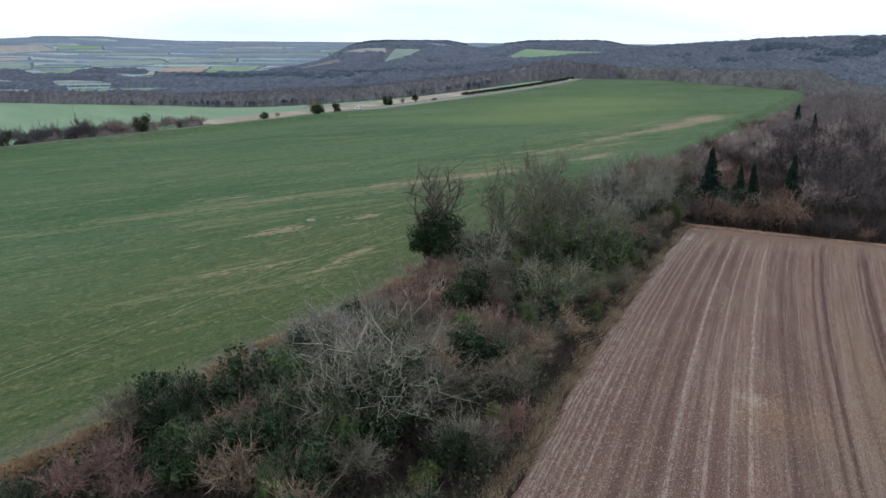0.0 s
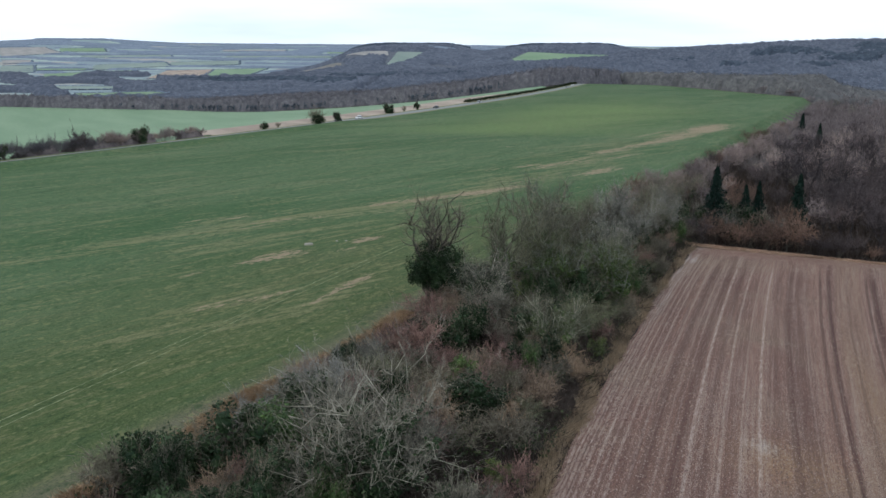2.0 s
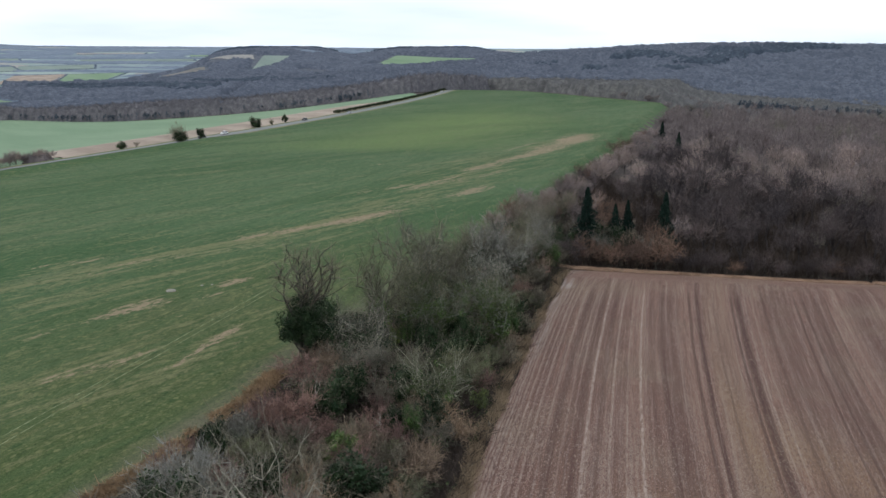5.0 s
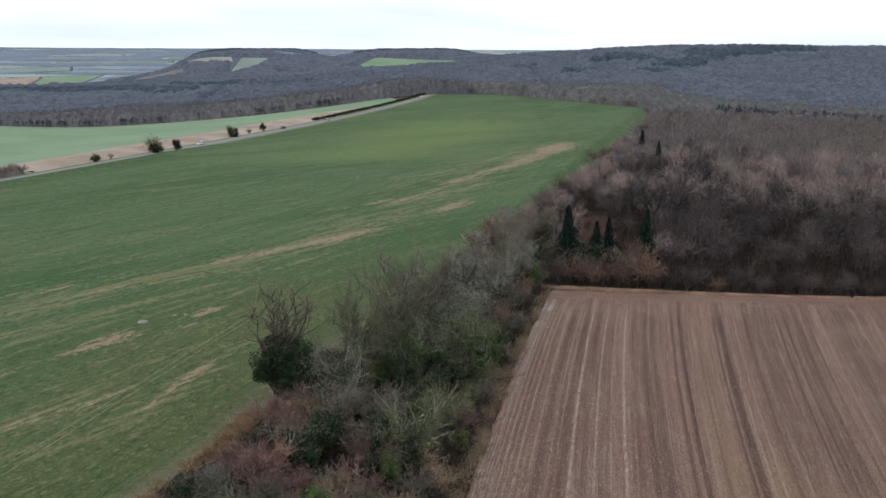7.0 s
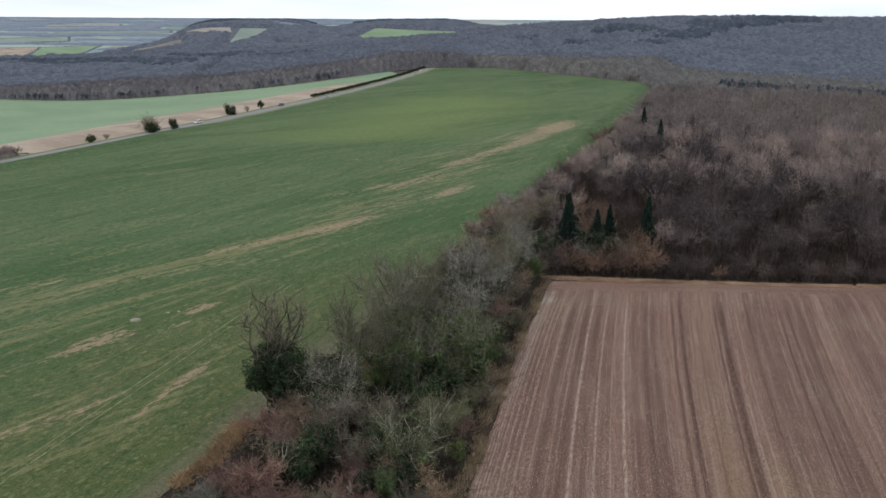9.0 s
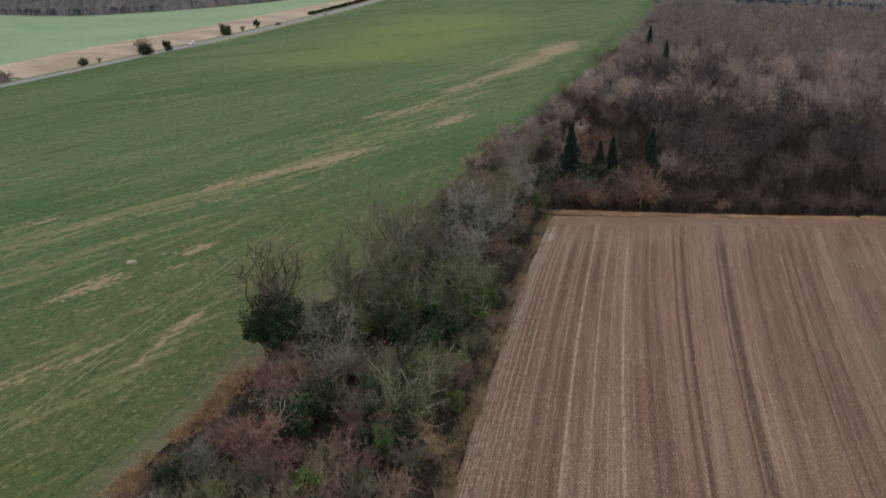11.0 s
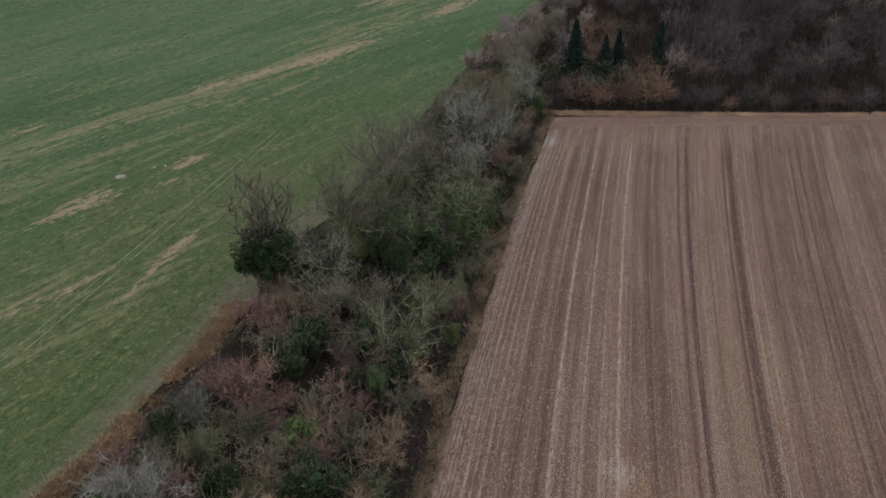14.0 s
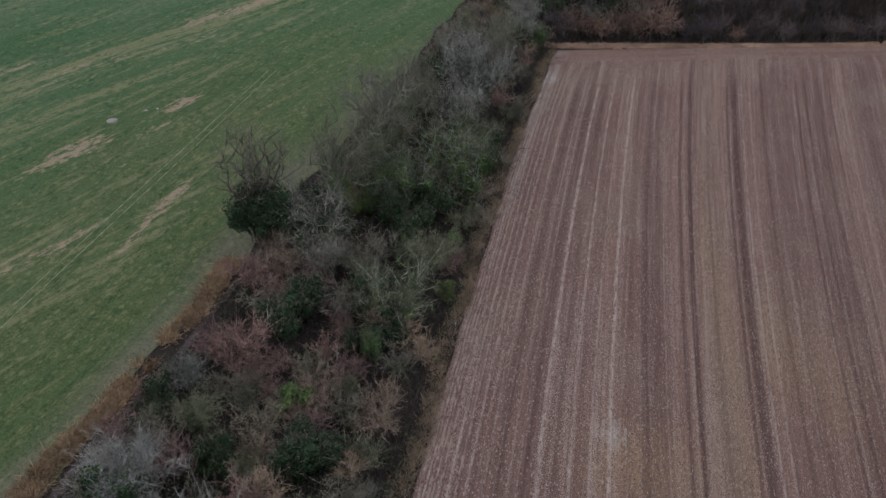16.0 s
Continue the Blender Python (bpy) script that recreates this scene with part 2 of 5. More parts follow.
    c = mix(n, l, grade(n, l, leafage, 0.48, 0.37, 0, 0.6), c, (0.017, 0.038, 0.012))
    tuft = grain(n, l, pos, 3.5, 4, (1, 1.5, 1), -30, 0.7)
    c = mix(n, l, grade(n, l, tuft, 0.55, 0.72, 0, 0.6), c, (0.14, 0.145, 0.07))
    c = mix(n, l, grade(n, l, tuft, 0.48, 0.32, 0, 0.6), c, (0.02, 0.042, 0.016))
    c = mix(n, l, grade(n, l, blade, 0.56, 0.70, 0, 0.7), c, (0.145, 0.148, 0.074))
    c = mix(n, l, grade(n, l, blade, 0.32, 0.5, 0.6, 0.0), c, (0.018, 0.04, 0.014))
    for scale_, keep, tone, much in ((1.3, 0.74, (0.165, 0.165, 0.075), 0.5), (0.9, 0.72, (0.02, 0.05, 0.016), 0.55), (2.3, 0.66, (0.15, 0.158, 0.066), 0.5)):
        warp = n.new("ShaderNodeMapping")
        warp.vector_type = "TEXTURE"
        warp.inputs["Rotation"].default_value, warp.inputs["Scale"].default_value = (0, 0, radians(-27.5)), (1, 1.7, 1)
        l.new(pos, warp.inputs["Vector"])
        bit = n.new("ShaderNodeTexVoronoi")
        bit.inputs["Scale"].default_value = scale_
        l.new(warp.outputs["Vector"], bit.inputs["Vector"])
        chance = n.new("ShaderNodeSeparateColor")
        l.new(bit.outputs["Color"], chance.inputs[0])
        odds = calc(n, l, "MULTIPLY_ADD", calc(n, l, "SUBTRACT", streak, 0.5), 1.2, chance.outputs[0])
        on = calc(n, l, "MULTIPLY", grade(n, l, bit.outputs["Distance"], 0.5, 0.2, 0, much), grade(n, l, odds, keep, keep + 0.2))
        c = mix(n, l, on, c, tone)
    paint(n, l, c)
    bumpy(n, l, blade, 0.7, 0.12)
    return m


def plough_material():
    """Chalky brown drilled soil: pale and dark drill bouts along the furrows, flecks of chalk and stubble."""
    m, n, l = shader("ploughed_soil", 0.97, 0.08)
    along_ = n.new("ShaderNodeUVMap")
    along_.uv_map = "UVMap"
    turned = n.new("ShaderNodeUVMap")
    turned.uv_map = "Headland"
    edge = grain(n, l, along_.outputs["UV"], 0.3, 6, (1, 2.5, 1), rough=0.7)
    headland = grade(n, l, calc(n, l, "MULTIPLY_ADD", edge, -13.0, calc(n, l, "ADD", attribute(n, "head"), 6.5)), 9.5, 6.0)
    choose = n.new("ShaderNodeMix")
    choose.data_type = "VECTOR"
    l.new(calc(n, l, "GREATER_THAN", headland, 0.5), choose.inputs["Factor"])
    l.new(along_.outputs["UV"], choose.inputs[4])
    l.new(turned.outputs["UV"], choose.inputs[5])
    uv = choose.outputs[1]
    bout = grain(n, l, uv, 0.19, 4, (1, 60, 1), 0, 0.55)
    line = grain(n, l, uv, 0.75, 5, (1, 45, 1), 0, 0.7)
    fine = grain(n, l, uv, 2.6, 4, (1, 18, 1))
    clod = grain(n, l, uv, 1.7, 10, (1, 1.7, 1), rough=0.82)
    stone = grain(n, l, uv, 4.2, 4, (1, 2.4, 1), rough=0.65)
    blot = grain(n, l, uv, 0.045, 5, distort=0.5)
    c = mix(n, l, grade(n, l, bout, 0.36, 0.62), (0.142, 0.077, 0.06), (0.214, 0.126, 0.094))
    c = mix(n, l, grade(n, l, blot, 0.45, 0.7, 0, 0.6), c, (0.225, 0.165, 0.115))
    c = mix(n, l, grade(n, l, line, 0.54, 0.72, 0, 0.36), c, (0.27, 0.205, 0.165))
    c = mix(n, l, grade(n, l, line, 0.46, 0.30, 0, 0.42), c, (0.10, 0.062, 0.054))
    c = mix(n, l, grade(n, l, fine, 0.42, 0.66, 0.3, 0.0), c, (0.08, 0.05, 0.043))
    pale = calc(n, l, "MULTIPLY_ADD", line, 0.9, attribute(n, "chalk"))
    pale = calc(n, l, "MULTIPLY_ADD", clod, 0.7, pale)
    c = mix(n, l, grade(n, l, pale, 1.08, 1.42, 0, 0.9), c, (0.36, 0.325, 0.29))
    fleck = calc(n, l, "MULTIPLY_ADD", line, 0.25, clod)
    c = mix(n, l, grade(n, l, fleck, 0.70, 0.84, 0, 0.55), c, (0.40, 0.34, 0.28))
    c = mix(n, l, grade(n, l, clod, 0.5, 0.3, 0, 0.6), c, (0.07, 0.047, 0.042))
    c = mix(n, l, grade(n, l, stone, 0.55, 0.74, 0, 0.6), c, (0.33, 0.26, 0.215))
    c = mix(n, l, grade(n, l, stone, 0.46, 0.28, 0, 0.7), c, (0.075, 0.048, 0.042))
    c = mix(n, l, calc(n, l, "MULTIPLY", attribute(n, "straw"), grade(n, l, clod, 0.35, 0.6)), c, (0.33, 0.22, 0.11))
    grit = grain(n, l, uv, 8.0, 5, (1, 1.5, 1), rough=0.8)
    c = mix(n, l, grade(n, l, calc(n, l, "MULTIPLY_ADD", line, 0.3, grit), 0.68, 0.79, 0, 0.75), c, (0.42, 0.325, 0.265))
    c = mix(n, l, grade(n, l, grit, 0.485, 0.37, 0, 0.85), c, (0.075, 0.043, 0.036))
    across = n.new("ShaderNodeSeparateXYZ")
    l.new(along_.outputs["UV"], across.inputs[0])
    sway = grain(n, l, uv, 0.03, 3)
    u = calc(n, l, "MULTIPLY_ADD", sway, 0.5, calc(n, l, "ADD", across.outputs["X"], -0.25))
    broken = grade(n, l, grain(n, l, uv, 2.6, 6, (1, 5, 1), rough=0.85), 0.38, 0.66)
    fade = calc(n, l, "MULTIPLY", calc(n, l, "SUBTRACT", 1.0, headland), grade(n, l, attribute(n, "head"), 9.0, 28.0, 0.1, 1.0))
    broken = calc(n, l, "MULTIPLY", broken, fade)
    for at, half, pale_line, amount in ((0.5, 0.14, 1, 0.6), (0.9, 0.1, 1, 0.6), (1.7, 0.1, 1, 0.55), (1.3, 0.16, 1, 0.55), (2.2, 0.13, 1, 0.5), (3.0, 0.12, 1, 0.5), (3.8, 0.12, 1, 0.5), (4.7, 0.14, 1, 0.5), (6.3, 0.13, 1, 0.4), (8.6, 0.12, 1, 0.4), (9.5, 0.1, 1, 0.35), (11.4, 0.2, 1, 0.8), (14.5, 0.18, 1, 0.65), (16.6, 0.12, 1, 0.4), (18.6, 0.2, 1, 0.8), (25.6, 0.14, 1, 0.4),
                                        (28.6, 0.3, 0, 0.7), (30.4, 0.38, 0, 0.95), (38.2, 0.3, 0, 0.85), (39.7, 0.75, 0, 0.95), (34.0, 0.25, 0, 0.4), (45.6, 0.3, 0, 0.5), (53.3, 0.28, 0, 0.75), (41.3, 0.2, 1, 0.45), (43.0, 0.2, 1, 0.35), (55.4, 0.28, 0, 0.75), (61.0, 0.3, 0, 0.5),
                                        (7.4, 0.5, 0, 0.6), (10.4, 0.5, 0, 0.5), (13.0, 0.4, 0, 0.4), (22.5, 0.5, 0, 0.55), (58.5, 0.5, 0, 0.5), (64.0, 0.3, 1, 0.3), (47.0, 3.5, 0, 0.3), (57.0, 3.0, 0, 0.3), (68.0, 3.5, 0, 0.3), (24.5, 1.8, 0, 0.3), (8.5, 1.6, 0, 0.3)):
        off = calc(n, l, "ABSOLUTE", calc(n, l, "SUBTRACT", u, at))
        on = calc(n, l, "MULTIPLY", grade(n, l, off, half * 1.5, half * 0.5, 0, min(0.9, amount * (1.05 if pale_line else 0.95))), broken if pale_line else calc(n, l, "MULTIPLY", fade, calc(n, l, "MULTIPLY_ADD", broken, 0.4, 0.6)))
        c = mix(n, l, on, c, (0.43, 0.345, 0.285) if pale_line else (0.062, 0.034, 0.029))
    c = mix(n, l, grade(n, l, calc(n, l, "ABSOLUTE", calc(n, l, "SUBTRACT", u, 34.2)), 3.4, 2.0, 0, 0.2), c, (0.25, 0.18, 0.12))
    row = grain(n, l, uv, 2.4, 3, (1, 70, 1), rough=0.5)
    c = mix(n, l, grade(n, l, row, 0.54, 0.68, 0, 0.2), c, (0.29, 0.22, 0.18))
    c = mix(n, l, grade(n, l, row, 0.46, 0.32, 0, 0.22), c, (0.10, 0.062, 0.054))
    c = mix(n, l, calc(n, l, "MULTIPLY", headland, 0.4), c, (0.195, 0.118, 0.092))
    for scale_, size_, keep, tone, much in ((4.6, (1, 1.6, 1), 0.66, (0.39, 0.32, 0.27), 0.55), (3.0, (1, 2.4, 1), 0.76, (0.33, 0.235, 0.175), 0.45), (3.8, (1, 1.9, 1), 0.64, (0.06, 0.036, 0.032), 0.65)):
        warp = n.new("ShaderNodeMapping")
        warp.vector_type = "TEXTURE"
        warp.inputs["Scale"].default_value = size_
        l.new(uv, warp.inputs["Vector"])
        bit = n.new("ShaderNodeTexVoronoi")
        bit.inputs["Scale"].default_value = scale_
        l.new(warp.outputs["Vector"], bit.inputs["Vector"])
        chance = n.new("ShaderNodeSeparateColor")
        l.new(bit.outputs["Color"], chance.inputs[0])
        odds = calc(n, l, "MULTIPLY_ADD", line, 0.5 if tone[0] > 0.1 else -0.5, chance.outputs[0])
        odds = calc(n, l, "MULTIPLY_ADD", attribute(n, "chalk"), 0.6 if tone[0] > 0.1 else -0.3, odds)
        shift = 0.25 if tone[0] > 0.1 else -0.25
        on = calc(n, l, "MULTIPLY", grade(n, l, bit.outputs["Distance"], 0.42, 0.22, 0, much), grade(n, l, odds, keep + shift, keep + shift + 0.2))
        c = mix(n, l, on, c, tone)
    paint(n, l, c)
    bumpy(n, l, calc(n, l, "MULTIPLY_ADD", line, 0.6, clod), 0.8, 0.22)
    return m


def field_material(name, a, b, scale=0.02, stretch_to=5, turn=30):
    m, n, l = shader(name, 0.95, 0.1)
    pos = n.new("ShaderNodeNewGeometry").outputs["Position"]
    c = mix(n, l, grade(n, l, grain(n, l, pos, scale, 5, (1, stretch_to, 1), turn), 0.35, 0.65), a, b)
    c = mix(n, l, grade(n, l, grain(n, l, pos, 0.4, 6), 0.3, 0.7, 0.3, 0), c, [0.5 * v for v in a])
    paint(n, l, c)
    return m


def plain(name, colour, rough=0.6, metal=0.0, spec=0.4, amount=0.25, scale=3.0):
    m, n, l = shader(name, rough, spec)
    n["Principled BSDF"].inputs["Metallic"].default_value = metal
    pos = n.new("ShaderNodeNewGeometry").outputs["Position"]
    paint(n, l, mix(n, l, grade(n, l, grain(n, l, pos, scale, 6), 0.35, 0.7, 0, amount), colour, [0.5 * v for v in colour]))
    return m


LITTER, GREEN, PLOUGH = litter_material(), green_material(), plough_material()
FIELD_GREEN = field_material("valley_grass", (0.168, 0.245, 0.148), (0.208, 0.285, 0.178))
# Pale bluish grass: the haze over far meadows is in its colour.
FIELD_HAZED = field_material("hazed_valley_grass", (0.19, 0.235, 0.205), (0.23, 0.275, 0.235))
FIELD_TAN = field_material("bare_valley_soil", (0.27, 0.21, 0.165), (0.40, 0.325, 0.26), 0.05)
FIELD_SCRUB = field_material("scrubby_grass", (0.15, 0.145, 0.13), (0.225, 0.20, 0.175), 0.05)
# Rough grass greyed and paled by haze put into the colour.
FIELD_STRAW_HAZED = field_material("hazed_rough_grass", (0.25, 0.24, 0.225), (0.32, 0.30, 0.275), 0.03)
TARMAC = plain("tarmac", (0.20, 0.20, 0.195), 0.85, 0, 0.2, 0.3, 0.6)
VERGE = field_material("verge", (0.10, 0.13, 0.055), (0.20, 0.19, 0.10), 0.2, 4, -27)
TRACK = field_material("flattened_grass", (0.09, 0.12, 0.05), (0.29, 0.3, 0.18), 2.2, 2, -27)
MUD = plain("trodden_earth", (0.075, 0.058, 0.052), 0.95, 0, 0.1, 0.6, 1.2)
CHALK = plain("chalk_stone", (0.25, 0.235, 0.19), 0.9, 0, 0.2, 0.4, 4.0)
GLASS = plain("car_glass", (0.02, 0.022, 0.025), 0.08, 0, 0.6, 0.0)
RUBBER = plain("rubber", (0.02, 0.02, 0.02), 0.8, 0, 0.3, 0.2)
LAMP = plain("car_lamp", (0.5, 0.48, 0.42), 0.2, 0, 0.6, 0.1)


# ---------------------------------------------------------------- the lie of the land
def smooth(a, b, v):
    t = np.clip((v - a) / (b - a), 0, 1)
    return t * t * (3 - 2 * t)


def soft(v, w):
    return w * np.logaddexp(0, v / w)


def hedge_x(y):
    """The straight edge between the green field and the hedge belt and wood."""
    return -63.0 + 0.5 * y


def wood_x(y):
    """Where the green field ends at the wood."""
    return hedge_x(y) + np.interp(y, (195, 250, 300, 350, 430, 700), (0, 3.0, 5.0, 7.0, 9.0, 10.0))


def furrow_x(y):
    """The gently bent edge of the ploughed field along the hedge belt."""
    v = np.clip(y, -60.0, 260.0) - 59.0
    return 5.5 + 0.34 * v + 0.00035 * v * np.abs(v)


def road_x(y):
    v = np.clip(y, -200.0, 1300.0) - 249.0
    return -129.0 + 0.54 * v - 0.00019 * v * np.abs(v)


def bank(x, y):
    """A low grass bank between the field and the sunken stretch of the road."""
    return 1.3 * np.exp(-((road_x(y) - x + 8.0) / 4.0) ** 2) * smooth(440, 390, y)


def hump(x, y, cx, cy, lx, ly, turn, height, flat=3):
    c, s = math.cos(radians(turn)), math.sin(radians(turn))
    u, v = (x - cx) * c + (y - cy) * s, -(x - cx) * s + (y - cy) * c
    return height * np.exp(-np.abs(u / lx) ** flat - np.abs(v / ly) ** 2)


def land(x, y):
    """Height of the bare ground."""
    x, y = np.asarray(x, float), np.asarray(y, float)
    green = -1.7 - 0.0115 * np.clip(x, -700, 900) - 0.005 * np.clip(y, -400, 1100)
    left = road_x(y) - x
    green = green - 70.0 * (1 - np.exp(-soft(left - 30.0, 9.0) / 390.0))
    green = green + bank(x, y)
    low = -1.83 - 0.1325 * np.clip(x, -200, 900) - 0.0099 * np.clip(y, -400, 900)
    low = np.minimum(-46.0 + soft(low + 46.0, 8.0), green + 2.0)
    d = x - hedge_x(y)
    scarp = green - 14.0 * (1 - np.exp(-np.clip(d, 0, 600) / 26.0)) - 0.05 * np.clip(d, 0, 500)
    w = smooth(0.0, 1.0, d / np.maximum(furrow_x(y) - hedge_x(y), 8.0))
    near = green * (1 - w) + low * w
    deep = smooth(195.0, 250.0, y)
    near = near * (1 - deep) + scarp * deep
    # the wide valley beyond, with its downs
    far = -62.0 + 0 * x
    far = far + soft(y - 3300.0, 200.0) * 0.0425
    far = far + hump(x, y, 1150, 1850, 860, 520, -3, 92)
    far = far + hump(x, y, 120, 2540, 480, 420, 0, 49, 6)
    far = far + hump(x, y, -120, 2650, 195, 400, 0, 28, 6)
    far = far + hump(x, y, 330, 2450, 210, 330, 0, 21, 4)
    far = far + hump(x, y, -2050, 4850, 420, 300, 0, 22)
    far = far + hump(x, y, 150, 1450, 700, 420, 0, 22)
    reach = smooth(860, 1500, y + 0.5 * np.maximum(-x - 150, 0) + 0.35 * np.maximum(x - 420, 0))
    return near * (1 - reach) + far * reach


# ---------------------------------------------------------------- sheets of ground
def sheet(name, px, py, lift, mat, uv=None, second=None, layers=None, kind="structure", label="", category=""):
    """A draped sheet over grids of x and y, lift metres above the land."""
    rows, cols = px.shape
    z = land(px, py) + lift
    verts = np.stack([px.ravel(), py.ravel(), z.ravel()], 1)
    i = np.arange(rows * cols).reshape(rows, cols)
    faces = np.stack([i[:-1, :-1].ravel(), i[:-1, 1:].ravel(), i[1:, 1:].ravel(), i[1:, :-1].ravel()], 1)
    me = bpy.data.meshes.new(name)
    me.from_pydata(verts.tolist(), [], faces.tolist())
    me.polygons.foreach_set("use_smooth", [True] * len(me.polygons))
    me.materials.append(mat)
    if uv is not None:
        layer = me.uv_layers.new(name="UVMap")
        both = np.stack([uv[0].ravel(), uv[1].ravel()], 1)[faces.ravel()]
        layer.data.foreach_set("uv", both.ravel().astype(np.float32))
    if second is not None:
        layer = me.uv_layers.new(name="Headland")
        both = np.stack([second[0].ravel(), second[1].ravel()], 1)[faces.ravel()]
        layer.data.foreach_set("uv", both.ravel().astype(np.float32))
    for key, value in (layers or {}).items():
        a = me.attributes.new(key, "FLOAT", "POINT")
        a.data.foreach_set("value", value.ravel().astype(np.float32))
    me.update()
    return tagged(new(name, me), label, category, kind=kind)


def steps(*knots):
    """Coordinates from knot to knot: (start, spacing), ..., (end, 0)."""
    out = []
    for (a, d), (b, _) in zip(knots[:-1], knots[1:]):
        out += list(np.linspace(a, b, max(1, round((b - a) / d)), endpoint=False))
    return np.array(out + [knots[-1][0]])


gx = steps((-5200, 150), (-1500, 50), (-400, 10), (-120, 5), (180, 10), (500, 30), (1500, 90), (5200, 0))
gy = steps((-900, 100), (-100, 15), (30, 5), (300, 10), (700, 20), (1200, 35), (3200, 60), (4950, 0))
GX, GY = np.meshgrid(gx, gy)
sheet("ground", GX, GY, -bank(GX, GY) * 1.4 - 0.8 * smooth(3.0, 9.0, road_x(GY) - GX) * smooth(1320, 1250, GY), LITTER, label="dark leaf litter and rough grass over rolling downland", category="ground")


def spot(x, y, cx, cy, dx, dy, length, width):
    """1 inside a long spot that runs along (dx, dy), falling off softly."""
    k = math.hypot(dx, dy)
    u, v = ((x - cx) * dx + (y - cy) * dy) / k, (-(x - cx) * dy + (y - cy) * dx) / k
    return np.exp(-(u / length) ** 4 - (v / width) ** 2)


# the green field: from the hedge belt and wood across to the road
sy = steps((-60, 6), (40, 1.6), (240, 2.5), (460, 6), (905, 0))
sw = np.concatenate([np.linspace(0, 0.25, 44, endpoint=False), np.linspace(0.25, 1, 70)])
SW, SY = np.meshgrid(sw, sy)
far_x = wood_x(SY) - np.maximum(SY - 690, 0) * 0.9
SX = (far_x + 1.3 * smooth(205, 190, SY)) * (1 - SW) + (road_x(SY) + 5.5) * SW
SX = SX - (0.6 * np.sin(SY * 0.21) + 0.35 * np.sin(SY * 0.57 + 1)) * (1 - SW)
worn = 0.22 * spot(SX, SY, -30, 182, 1.3, 1, 75, 11) + 0.28 * spot(SX, SY, -20, 112, 0.55, 1, 50, 6) + 0.3 * spot(SX, SY, -45, 140, 1.2, 1, 60, 14)
for cx, cy, far_, wide_, much in ((-52, 158, 45, 1.6, 0.5), (-38, 168, 60, 2.2, 0.6), (-26, 186, 55, 1.8, 0.55), (-8, 200, 50, 2.4, 0.6), (5, 215, 35, 1.8, 0.5), (-60, 176, 40, 2.0, 0.45), (-20, 172, 30, 1.6, 0.5),
                                  (-55, 205, 50, 1.5, 0.3), (-40, 240, 60, 1.8, 0.35), (-5, 262, 50, 1.8, 0.35), (-36, 125, 25, 1.5, 0.4), (-28, 112, 22, 1.3, 0.4), (20, 300, 60, 2.4, 0.35)):
    worn = worn + 0.72 * much * spot(SX, SY, cx, cy, 1.15 + 0.2 * math.sin(cx), 1, far_, wide_)
worn = worn + 0.3 * spot(SX, SY, 100, 470, 0.6, 1, 130, 30) + 0.55 * spot(SX, SY, 88, 348, 0.64, 1, 120, 12)
out_ = hedge_x(SY) - SX
margin = np.exp(-np.clip(np.clip(out_ - 1.4 - 0.6 * np.sin(SY * 0.11), 0, 99) / 2.2, 0, 9) ** 2.0) * smooth(200, 130, SY) * (0.82 + 0.18 * np.sin(SY * 0.33))
# Thin crop by the hedge, also the near end of a painted haze gradient.
sparse = smooth(75, 12, out_) * smooth(230, 140, SY)
bare = 1.0 * spot(SX, SY, -28.3, 146, 1, 1.16, 7.5, 2.1) + 0.36 * spot(SX, SY, -37, 136, 1, 1.0, 8, 1.6)
for cx, cy, dx, far_, wide_, much in ((-14.2, 160.5, 0.8, 4.6, 1.6, 0.95), (-17.4, 152.5, 0.83, 3.6, 1.3, 0.75), (-14.8, 127.6, 0.45, 10.5, 0.95, 1.0), (-25.2, 122.6, 0.8, 5.0, 1.7, 0.6), (-31, 117.5, 1.1, 4.0, 1.4, 0.5), (-27.5, 110, 0.6, 5, 1.1, 0.35),
                                      (-11.5, 126, 0.45, 9, 0.6, 0.6), (-20.5, 141, 0.6, 4, 0.9, 0.5), (-22, 183, 1.7, 22, 2.2, 0.45), (-2, 206, 1.2, 24, 2.4, 0.5), (14, 221, 1.0, 14, 2.2, 0.85), (24, 238, 0.75, 12, 2.0, 0.6),
                                      (-40, 168, 2.0, 18, 1.8, 0.42), (-12, 200, 1.4, 26, 1.6, 0.4), (-47, 176, 1.8, 18, 1.6, 0.5), (46, 257, 0.85, 16, 3.2, 0.85), (36, 272, 0.8, 18, 3.4, 0.72), (66, 318, 0.68, 32, 3.8, 0.85),
                                      (104, 374, 0.62, 40, 6.5, 0.92), (128, 415, 0.6, 26, 9.0, 0.85), (20, 262, 0.9, 14, 2.0, 0.6), (58, 290, 0.8, 22, 2.4, 0.6), (88, 372, 0.6, 30, 2.0, 0.5), (30, 300, 1.2, 5, 1.4, 0.6), (24, 318, 1.3, 7, 1.3, 0.55)):
    bare = bare + much * spot(SX, SY, cx, cy, dx, 1, far_, wide_)
pale_green = 0.9 * spot(SX, SY, 66, 440, 0.62, 1, 130, 42) * smooth(345, 375, SY) + 0.5 * spot(SX, SY, 100, 560, 0.5, 1, 120, 40)
